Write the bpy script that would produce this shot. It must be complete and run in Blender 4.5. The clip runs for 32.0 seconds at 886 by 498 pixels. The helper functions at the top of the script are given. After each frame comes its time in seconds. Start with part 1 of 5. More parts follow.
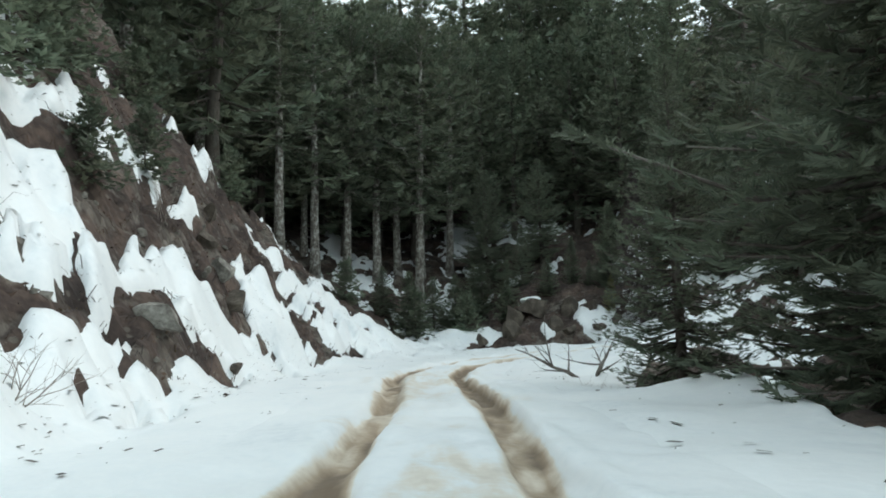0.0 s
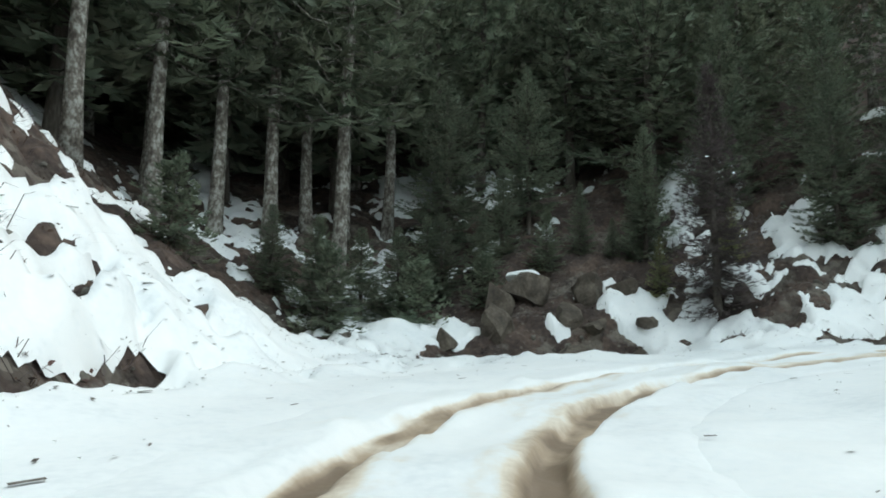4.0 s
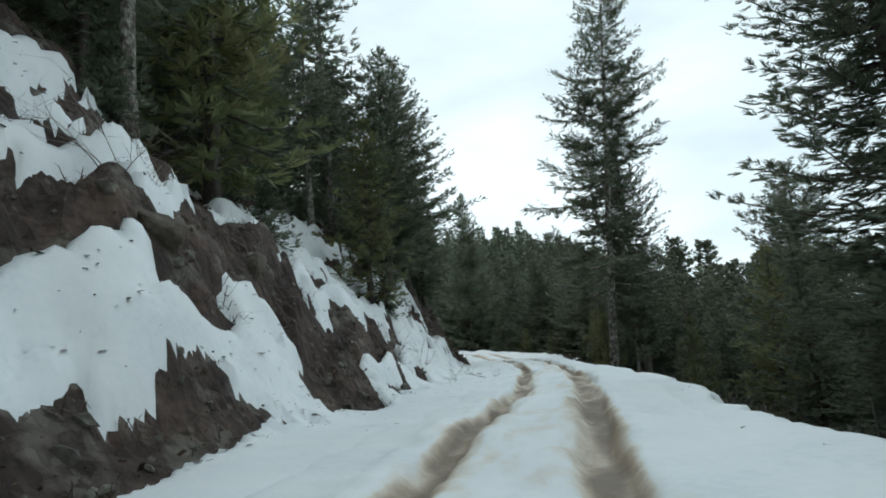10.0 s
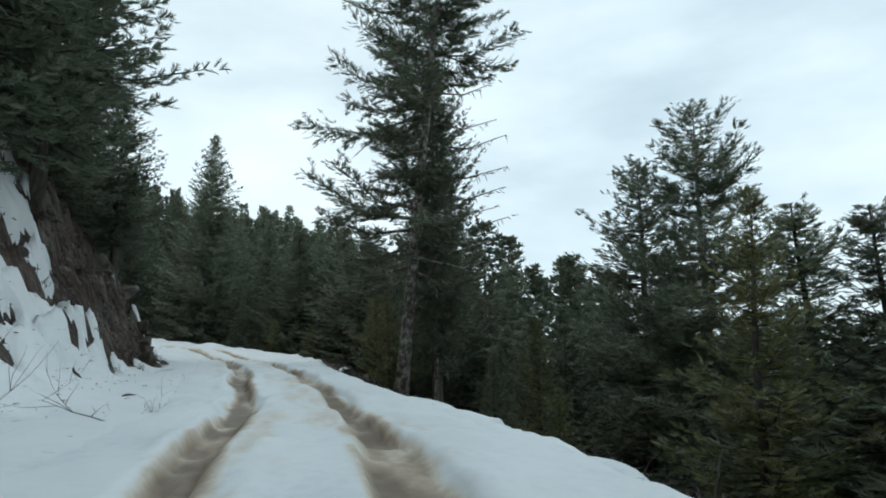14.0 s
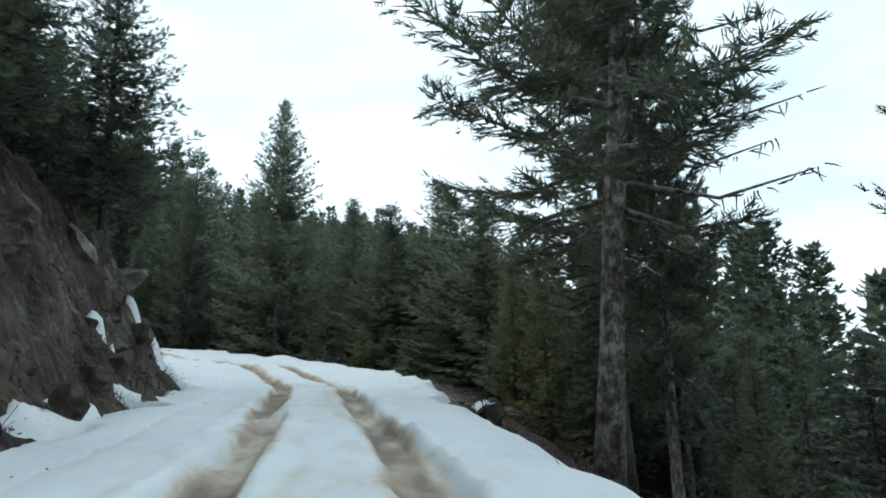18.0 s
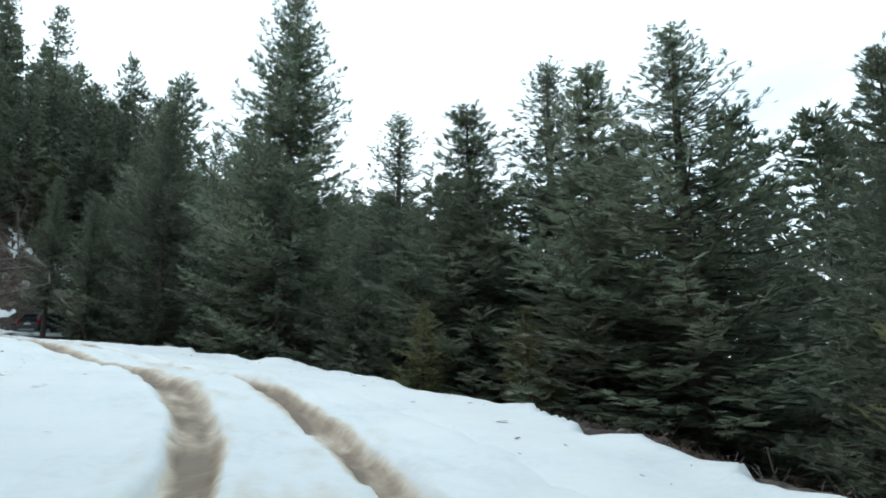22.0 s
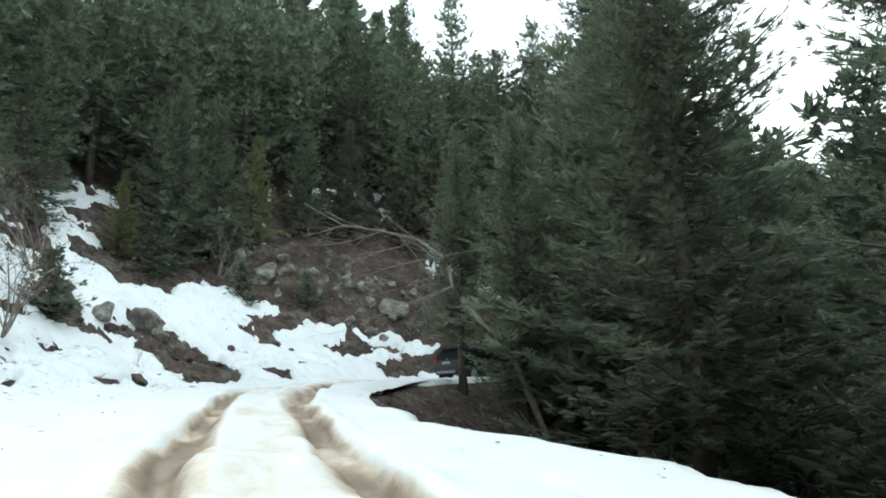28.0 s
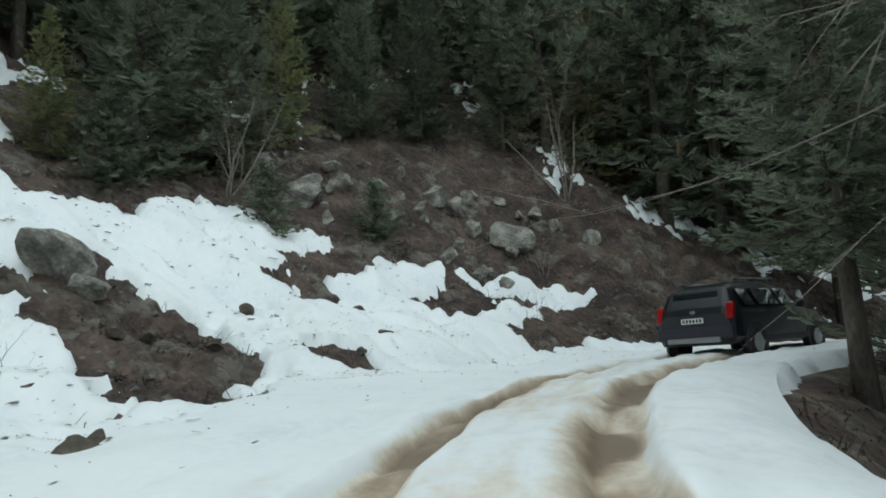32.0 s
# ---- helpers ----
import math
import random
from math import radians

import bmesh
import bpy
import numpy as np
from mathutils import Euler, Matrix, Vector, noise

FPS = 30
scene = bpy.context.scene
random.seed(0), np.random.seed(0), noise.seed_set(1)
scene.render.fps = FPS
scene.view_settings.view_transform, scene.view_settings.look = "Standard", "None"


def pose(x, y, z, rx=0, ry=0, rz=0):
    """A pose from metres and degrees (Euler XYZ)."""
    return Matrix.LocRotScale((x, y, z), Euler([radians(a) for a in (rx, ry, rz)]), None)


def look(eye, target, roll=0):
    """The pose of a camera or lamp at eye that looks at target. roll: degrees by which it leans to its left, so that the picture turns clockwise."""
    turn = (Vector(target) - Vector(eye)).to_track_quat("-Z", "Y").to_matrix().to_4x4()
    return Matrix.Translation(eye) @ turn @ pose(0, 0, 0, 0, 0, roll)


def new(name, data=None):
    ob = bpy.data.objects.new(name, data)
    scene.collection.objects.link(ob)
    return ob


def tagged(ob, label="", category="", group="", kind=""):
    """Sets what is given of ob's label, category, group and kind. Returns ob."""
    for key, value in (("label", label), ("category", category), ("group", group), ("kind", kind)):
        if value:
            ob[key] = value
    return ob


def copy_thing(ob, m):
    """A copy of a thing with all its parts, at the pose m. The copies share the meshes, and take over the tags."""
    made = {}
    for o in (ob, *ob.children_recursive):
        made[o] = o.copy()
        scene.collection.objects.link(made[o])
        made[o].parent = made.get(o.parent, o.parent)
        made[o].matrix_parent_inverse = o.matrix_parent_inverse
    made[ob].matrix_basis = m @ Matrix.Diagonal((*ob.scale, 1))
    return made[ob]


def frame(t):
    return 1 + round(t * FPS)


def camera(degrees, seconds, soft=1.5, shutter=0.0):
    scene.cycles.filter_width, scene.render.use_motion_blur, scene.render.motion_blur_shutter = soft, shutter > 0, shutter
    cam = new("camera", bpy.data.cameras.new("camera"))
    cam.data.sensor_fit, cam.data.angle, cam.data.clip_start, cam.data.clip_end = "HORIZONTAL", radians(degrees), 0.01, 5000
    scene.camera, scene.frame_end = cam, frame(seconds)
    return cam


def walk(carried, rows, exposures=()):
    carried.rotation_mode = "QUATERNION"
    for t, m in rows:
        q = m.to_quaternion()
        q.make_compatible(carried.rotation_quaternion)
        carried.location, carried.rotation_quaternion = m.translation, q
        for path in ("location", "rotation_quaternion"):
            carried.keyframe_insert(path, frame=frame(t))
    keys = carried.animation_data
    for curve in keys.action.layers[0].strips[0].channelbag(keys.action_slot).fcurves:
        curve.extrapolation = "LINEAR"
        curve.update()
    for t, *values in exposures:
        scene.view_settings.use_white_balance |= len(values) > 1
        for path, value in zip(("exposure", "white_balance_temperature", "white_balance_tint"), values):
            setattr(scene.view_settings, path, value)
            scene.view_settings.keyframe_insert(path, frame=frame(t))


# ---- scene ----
cam = camera(68.7, 32.0, soft=1.8)
PATH = [
    (0, (0.018, 0.08, 1.385), (0.024, 2.061, 1.656), -1.1),
    (0.5, (-0.024, 2.05, 1.435), (0.012, 4.032, 1.704), -1.4),
    (1, (-0.064, 4.154, 1.446), (0.007, 6.135, 1.713), -1.9),
    (1.5, (-0.168, 6.176, 1.435), (-0.075, 8.156, 1.699), -2.0),
    (2, (-0.153, 8.342, 1.425), (-0.077, 10.324, 1.686), -2.9),
    (2.5, (-0.405, 10.458, 1.413), (-0.346, 12.44, 1.675), -2.0),
    (4.5, (-0.31, 18.239, 1.353), (0.002, 20.196, 1.619), 1.3),
    (5, (0.04, 20.045, 1.371), (0.46, 21.982, 1.642), 1.1),
    (5.5, (0.416, 21.948, 1.412), (1.067, 23.818, 1.689), 0.1),
    (6, (1.101, 23.508, 1.46), (1.913, 25.314, 1.746), -0.0),
    (6.5, (2.099, 24.938, 1.5), (3.186, 26.592, 1.788), -1.7),
    (7, (3.233, 26.233, 1.561), (4.592, 27.675, 1.836), -1.1),
    (7.5, (4.819, 27.386, 1.706), (6.471, 28.466, 2.031), -3.5),
    (8, (6.521, 28.23, 1.794), (8.356, 28.929, 2.172), -3.8),
    (8.3, (7.672, 28.7, 1.875), (9.621, 28.96, 2.24), -2.8),
    (8.5, (8.492, 28.897, 1.923), (10.451, 28.922, 2.326), -5.4),
    (9, (10.593, 28.476, 2.106), (12.543, 28.311, 2.521), -4.8),
    (9.5, (12.618, 28.087, 2.233), (14.501, 27.548, 2.638), -4.6),
    (10, (14.417, 27.612, 2.295), (16.198, 26.797, 2.697), -4.8),
    (10.5, (16.224, 26.74, 2.384), (17.876, 25.685, 2.78), -4.4),
    (11, (17.883, 25.866, 2.439), (19.392, 24.615, 2.834), -3.9),
    (11.5, (19.498, 24.847, 2.544), (20.985, 23.56, 2.908), -2.6),
    (12, (20.959, 23.749, 2.652), (22.357, 22.366, 3.018), -1.9),
    (12.5, (22.46, 22.67, 2.725), (23.843, 21.274, 3.097), -1.2),
    (13, (23.868, 21.752, 2.795), (25.309, 20.415, 3.161), -0.4),
    (13.5, (25.091, 20.746, 2.818), (26.487, 19.362, 3.185), -0.8),
    (14, (26.49, 19.759, 2.858), (27.877, 18.368, 3.231), -0.6),
    (14.5, (27.795, 18.88, 2.923), (29.212, 17.518, 3.296), -0.5),
    (15, (29.175, 18.002, 3.041), (30.64, 16.694, 3.422), -0.8),
    (15.5, (30.432, 17.24, 3.136), (31.936, 15.98, 3.525), -1.1),
    (17.5, (35.317, 14.086, 3.338), (36.856, 12.876, 3.749), -0.4),
    (18, (36.889, 13.207, 3.473), (38.451, 12.024, 3.873), -1.2),
    (18.5, (38.469, 12.508, 3.552), (40.065, 11.375, 3.963), -0.4),
    (19, (40.14, 11.733, 3.673), (41.757, 10.63, 4.084), 0.0),
    (19.5, (41.713, 10.988, 3.779), (43.34, 9.896, 4.184), 0.0),
    (20, (43.422, 10.114, 3.884), (45.037, 9.005, 4.286), 0.5),
    (20.5, (45.102, 9.203, 3.981), (46.706, 8.078, 4.385), 0.8),
    (21, (46.886, 8.356, 4.071), (48.479, 7.217, 4.477), 0.8),
    (21.5, (48.576, 7.472, 4.162), (50.165, 6.329, 4.571), 0.5),
    (22, (50.48, 6.59, 4.224), (52.082, 5.464, 4.63), -0.0),
    (22.5, (52.303, 5.647, 4.287), (53.96, 4.593, 4.666), -1.5),
    (23, (54.169, 4.948, 4.409), (55.845, 3.922, 4.779), -3.2),
    (23.5, (56.131, 4.27, 4.531), (57.847, 3.313, 4.903), -4.2),
    (24, (58.245, 3.708, 4.66), (60.011, 2.851, 5.042), -4.7),
    (24.5, (60.175, 3.37, 4.94), (61.99, 2.632, 5.339), -4.2),
    (25, (62.137, 3.302, 5.226), (63.99, 2.674, 5.643), -2.7),
    (25.5, (64.016, 3.196, 5.363), (65.907, 2.706, 5.79), -2.6),
    (26, (65.88, 3.184, 5.465), (67.798, 2.827, 5.905), -1.3),
    (26.5, (67.632, 3.196, 5.569), (69.557, 2.915, 6.032), -1.0),
    (28.5, (74.681, 4.608, 6.426), (76.624, 4.731, 6.883), -0.3),
    (29, (76.658, 5.141, 6.567), (78.6, 5.342, 7.002), -0.1),
    (29.5, (78.61, 5.77, 6.719), (80.546, 6.034, 7.144), -0.3),
    (30, (80.606, 6.367, 6.893), (82.532, 6.704, 7.314), -0.1),
    (30.5, (82.532, 7.036, 7.063), (84.454, 7.417, 7.465), -0.5),
    (31, (84.331, 7.534, 7.18), (86.266, 7.87, 7.56), -1.1),
    (31.5, (86.141, 8.053, 7.317), (88.089, 8.32, 7.684), -1.7),
    (32, (87.847, 8.385, 7.479), (89.81, 8.538, 7.829), -2.6),
]
walk(cam, [(t, look(eye, target, roll)) for t, eye, target, roll in PATH],
     exposures=[(0, 0.55, 6750, 10), (6, 1.0, 6850, 10), (8, 0.8, 6850, 10), (9.2, 0.4, 6700, 10), (11, 0.12, 6550, 10), (14, 0.08, 6450, 10), (18, 0.44, 6250, 10), (21, 0.52, 6250, 10), (23, 1.0, 6350, 10), (25, 1.4, 6350, 10),
                (26.5, 1.45, 6450, 10), (29, 0.95, 6850, 11), (32, 0.78, 6850, 11)])
# ---- light ----
world = bpy.data.worlds.new("overcast_sky")
scene.world = world
world.use_nodes = True
wn, wl = world.node_tree.nodes, world.node_tree.links
wn.clear()
w_out = wn.new("ShaderNodeOutputWorld")
w_bg = wn.new("ShaderNodeBackground")
w_sky = wn.new("ShaderNodeTexSky")
w_sky.sky_type, w_sky.sun_disc = "NISHITA", False
w_sky.sun_elevation, w_sky.sun_rotation = radians(35), radians(120)
w_co = wn.new("ShaderNodeTexCoord")
w_map = wn.new("ShaderNodeMapping")
w_map.inputs["Scale"].default_value = (1.0, 1.0, 2.6)
w_noise = wn.new("ShaderNodeTexNoise")
w_noise.inputs["Scale"].default_value, w_noise.inputs["Detail"].default_value = 2.2, 5.0
w_ramp = wn.new("ShaderNodeValToRGB")
w_ramp.color_ramp.elements[0].position, w_ramp.color_ramp.elements[0].color = 0.32, (6.6, 8.5, 9.5, 1)
w_ramp.color_ramp.elements[1].position, w_ramp.color_ramp.elements[1].color = 0.66, (10.5, 12.5, 13.3, 1)
w_mix = wn.new("ShaderNodeMixRGB")
w_mix.inputs["Fac"].default_value = 0.93
wl.new(w_co.outputs["Generated"], w_map.inputs["Vector"])
wl.new(w_map.outputs["Vector"], w_noise.inputs["Vector"])
wl.new(w_noise.outputs["Fac"], w_ramp.inputs["Fac"])
wl.new(w_sky.outputs["Color"], w_mix.inputs["Color1"])
wl.new(w_ramp.outputs["Color"], w_mix.inputs["Color2"])
wl.new(w_mix.outputs["Color"], w_bg.inputs["Color"])
w_bg.inputs["Strength"].default_value = 0.085
wl.new(w_bg.outputs["Background"], w_out.inputs["Surface"])
sun_data = bpy.data.lights.new("sun", "SUN")
sun_data.energy, sun_data.angle, sun_data.color = 0.7, radians(25), (1.0, 0.97, 0.93)
sun = new("sun", sun_data)
sun.matrix_world = pose(0, 0, 60, 50, 0, 120)


# ---- materials ----
def material(name, stops, scale=3.0, detail=6.0, rough=0.8, bump=0.3, fine=40.0, metal=0.0, coords="Object", spread=(0.3, 0.7), stretch=(1, 1, 1)):
    """A surface with colour from a broad and a fine noise, and relief from the fine one."""
    m = bpy.data.materials.new(name)
    m.use_nodes = True
    n, l = m.node_tree.nodes, m.node_tree.links
    b = n["Principled BSDF"]
    co = n.new("ShaderNodeTexCoord")
    mp = n.new("ShaderNodeMapping")
    mp.inputs["Scale"].default_value = stretch
    l.new(co.outputs[coords], mp.inputs["Vector"])
    broad, small = n.new("ShaderNodeTexNoise"), n.new("ShaderNodeTexNoise")
    broad.inputs["Scale"].default_value, broad.inputs["Detail"].default_value = scale, detail
    small.inputs["Scale"].default_value, small.inputs["Detail"].default_value = fine, 4.0
    l.new(mp.outputs["Vector"], broad.inputs["Vector"])
    l.new(mp.outputs["Vector"], small.inputs["Vector"])
    mix = n.new("ShaderNodeMath")
    mix.operation = "MULTIPLY_ADD"
    mix.inputs[1].default_value = 0.35
    half = n.new("ShaderNodeMath")
    half.operation = "MULTIPLY"
    half.inputs[1].default_value = 0.65
    l.new(broad.outputs["Fac"], half.inputs[0])
    l.new(small.outputs["Fac"], mix.inputs[0])
    l.new(half.outputs[0], mix.inputs[2])
    ramp = n.new("ShaderNodeValToRGB")
    e = ramp.color_ramp.elements
    while len(e) < len(stops):
        e.new(0.5)
    for i, c in enumerate(stops):
        e[i].position = spread[0] + (spread[1] - spread[0]) * i / max(1, len(stops) - 1)
        e[i].color = (*c, 1)
    l.new(mix.outputs[0], ramp.inputs["Fac"])
    l.new(ramp.outputs["Color"], b.inputs["Base Color"])
    b.inputs["Roughness"].default_value, b.inputs["Metallic"].default_value = rough, metal
    if bump:
        bp = n.new("ShaderNodeBump")
        bp.inputs["Strength"].default_value, bp.inputs["Distance"].default_value = bump, 0.05
        l.new(mix.outputs[0], bp.inputs["Height"])
        l.new(bp.outputs["Normal"], b.inputs["Normal"])
    return m


def needle_material(name, dark, light):
    """Conifer needles: tint varies with the spray and slowly over the crown."""
    m = bpy.data.materials.new(name)
    m.use_nodes = True
    n, l = m.node_tree.nodes, m.node_tree.links
    b = n["Principled BSDF"]
    geo, co, obj = n.new("ShaderNodeNewGeometry"), n.new("ShaderNodeTexCoord"), n.new("ShaderNodeObjectInfo")
    ns = n.new("ShaderNodeTexNoise")
    ns.inputs["Scale"].default_value, ns.inputs["Detail"].default_value = 0.9, 3.0
    l.new(co.outputs["Object"], ns.inputs["Vector"])
    add = n.new("ShaderNodeMath")
    add.operation = "MULTIPLY_ADD"
    add.inputs[1].default_value = 0.45
    l.new(geo.outputs["Random Per Island"], add.inputs[0])
    l.new(ns.outputs["Fac"], add.inputs[2])
    ramp = n.new("ShaderNodeValToRGB")
    e = ramp.color_ramp.elements
    e[0].position, e[0].color = 0.4, (*dark, 1)
    e[1].position, e[1].color = 1.0, (*light, 1)
    l.new(add.outputs[0], ramp.inputs["Fac"])
    hue = n.new("ShaderNodeHueSaturation")
    val = n.new("ShaderNodeMapRange")
    val.inputs["To Min"].default_value, val.inputs["To Max"].default_value = 0.75, 1.3
    l.new(obj.outputs["Random"], val.inputs["Value"])
    l.new(val.outputs["Result"], hue.inputs["Value"])
    # hue drifts in broad patches, yellower green among darker green
    hue_noise, shift = n.new("ShaderNodeTexNoise"), n.new("ShaderNodeMapRange")
    hue_noise.inputs["Scale"].default_value, hue_noise.inputs["Detail"].default_value = 0.6, 2.0
    l.new(ns.inputs["Vector"].links[0].from_socket, hue_noise.inputs["Vector"])
    shift.inputs["From Min"].default_value, shift.inputs["From Max"].default_value = 0.35, 0.65
    shift.inputs["To Min"].default_value, shift.inputs["To Max"].default_value = 0.515, 0.455
    l.new(hue_noise.outputs["Fac"], shift.inputs["Value"])
    l.new(shift.outputs["Result"], hue.inputs["Hue"])
    l.new(ramp.outputs["Color"], hue.inputs["Color"])
    l.new(hue.outputs["Color"], b.inputs["Base Color"])
    b.inputs["Roughness"].default_value = 0.6
    b.inputs["Specular IOR Level"].default_value = 0.3
    thin, blend = n.new("ShaderNodeBsdfTranslucent"), n.new("ShaderNodeMixShader")
    blend.inputs["Fac"].default_value = 0.38
    l.new(hue.outputs["Color"], thin.inputs["Color"])
    l.new(b.outputs["BSDF"], blend.inputs[1])
    l.new(thin.outputs["BSDF"], blend.inputs[2])
    l.new(blend.outputs["Shader"], n["Material Output"].inputs["Surface"])
    return m


NEEDLES = needle_material("fir_needles", (0.090, 0.116, 0.082), (0.245, 0.29, 0.205))
NEEDLES_YELLOW = needle_material("young_fir_needles", (0.115, 0.135, 0.066), (0.30, 0.325, 0.160))
NEEDLES_DEAD = needle_material("dead_fir_twigs", (0.045, 0.038, 0.036), (0.12, 0.10, 0.095))
LEAF_BROWN = needle_material("withered_oak_leaves", (0.10, 0.045, 0.022), (0.26, 0.13, 0.07))
BARK = material("fir_bark", [(0.045, 0.036, 0.030), (0.10, 0.085, 0.07), (0.20, 0.185, 0.165)], 1.6, 8, 0.9, 0.8, 14, stretch=(1, 1, 0.35), spread=(0.34, 0.64))
BARK_PALE = material("lichen_bark", [(0.075, 0.062, 0.052), (0.19, 0.17, 0.145), (0.44, 0.43, 0.39)], 6.5, 9, 0.9, 1.0, 17, stretch=(1, 1, 0.7), spread=(0.38, 0.60))
TWIG = material("bare_twig_bark", [(0.14, 0.12, 0.10), (0.36, 0.32, 0.28)], 6, 5, 0.85, 0.3, 30)
ROCK = material("mossy_grey_rock", [(0.045, 0.042, 0.034), (0.115, 0.105, 0.088), (0.25, 0.235, 0.20)], 1.8, 10, 0.85, 0.9, 11, spread=(0.33, 0.66))
ROCK_PALE = material("lichen_grey_rock", [(0.075, 0.068, 0.058), (0.19, 0.178, 0.155), (0.40, 0.385, 0.34)], 2.2, 10, 0.85, 1.0, 13, spread=(0.34, 0.64))
ROCK_BROWN = material("brown_rock", [(0.035, 0.028, 0.022), (0.085, 0.068, 0.052), (0.16, 0.135, 0.105)], 1.8, 10, 0.85, 0.9, 11, spread=(0.33, 0.66))


def earth_material():
    """Bare bank: dark brown soil, needle litter and small pale stones."""
    m = material("bare_earth", [(0.023, 0.0165, 0.014), (0.060, 0.041, 0.034), (0.135, 0.094, 0.073)], 0.9, 12, 0.95, 1.0, 6, spread=(0.34, 0.66))
    n, l = m.node_tree.nodes, m.node_tree.links
    b, co = n["Principled BSDF"], n["Texture Coordinate"]
    link = b.inputs["Base Color"].links[0]
    src = link.from_socket
    v = n.new("ShaderNodeTexVoronoi")
    v.inputs["Scale"].default_value = 3.2
    l.new(co.outputs["Object"], v.inputs["Vector"])
    r = n.new("ShaderNodeValToRGB")
    r.color_ramp.elements[0].position, r.color_ramp.elements[0].color = 0.13, (1, 1, 1, 1)
    r.color_ramp.elements[1].position, r.color_ramp.elements[1].color = 0.20, (0, 0, 0, 1)
    l.new(v.outputs["Distance"], r.inputs["Fac"])
    big = n.new("ShaderNodeTexNoise")
    big.inputs["Scale"].default_value = 0.6
    l.new(co.outputs["Object"], big.inputs["Vector"])
    gate = n.new("ShaderNodeMath")
    gate.operation = "MULTIPLY"
    l.new(r.outputs["Color"], gate.inputs[0])
    l.new(big.outputs["Fac"], gate.inputs[1])
    mix = n.new("ShaderNodeMixRGB")
    mix.inputs["Color2"].default_value = (0.19, 0.172, 0.145, 1)
    l.new(gate.outputs[0], mix.inputs["Fac"])
    # outcrops of pale jointed rock between the soil
    out = n.new("ShaderNodeTexNoise")
    out.inputs["Scale"].default_value, out.inputs["Detail"].default_value = 0.85, 7.0
    l.new(co.outputs["Object"], out.inputs["Vector"])
    cut = n.new("ShaderNodeMapRange")
    cut.inputs["From Min"].default_value, cut.inputs["From Max"].default_value = 0.53, 0.60
    l.new(out.outputs["Fac"], cut.inputs["Value"])
    cell = n.new("ShaderNodeTexVoronoi")
    cell.inputs["Scale"].default_value = 4.5
    warp = n.new("ShaderNodeMixRGB")
    warp.inputs["Fac"].default_value = 0.12
    l.new(co.outputs["Object"], warp.inputs["Color1"])
    l.new(out.outputs["Color"], warp.inputs["Color2"])
    l.new(warp.outputs["Color"], cell.inputs["Vector"])
    tone = n.new("ShaderNodeValToRGB")
    tone.color_ramp.elements[0].position, tone.color_ramp.elements[0].color = 0.05, (0.075, 0.062, 0.050, 1)
    tone.color_ramp.elements[1].position, tone.color_ramp.elements[1].color = 0.95, (0.26, 0.235, 0.20, 1)
    l.new(cell.outputs["Color"], tone.inputs["Fac"])
    rocky = n.new("ShaderNodeMixRGB")
    half = n.new("ShaderNodeMath")
    half.operation = "MULTIPLY"
    half.inputs[1].default_value = 0.6
    l.new(cut.outputs["Result"], half.inputs[0])
    l.new(half.outputs[0], rocky.inputs["Fac"])
    l.new(src, rocky.inputs["Color1"])
    l.new(tone.outputs["Color"], rocky.inputs["Color2"])
    l.new(rocky.outputs["Color"], mix.inputs["Color1"])
    l.new(mix.outputs["Color"], b.inputs["Base Color"])
    # jointing relief
    bp = n["Bump"]
    lift = n.new("ShaderNodeMath")
    lift.operation = "MULTIPLY"
    l.new(cell.outputs["Distance"], lift.inputs[0])
    l.new(cut.outputs["Result"], lift.inputs[1])
    both = n.new("ShaderNodeMath")
    both.operation = "SUBTRACT"
    l.new(bp.inputs["Height"].links[0].from_socket, both.inputs[0])
    l.new(lift.outputs[0], both.inputs[1])
    l.new(both.outputs[0], bp.inputs["Height"])
    bp.inputs["Distance"].default_value = 0.12
    return m


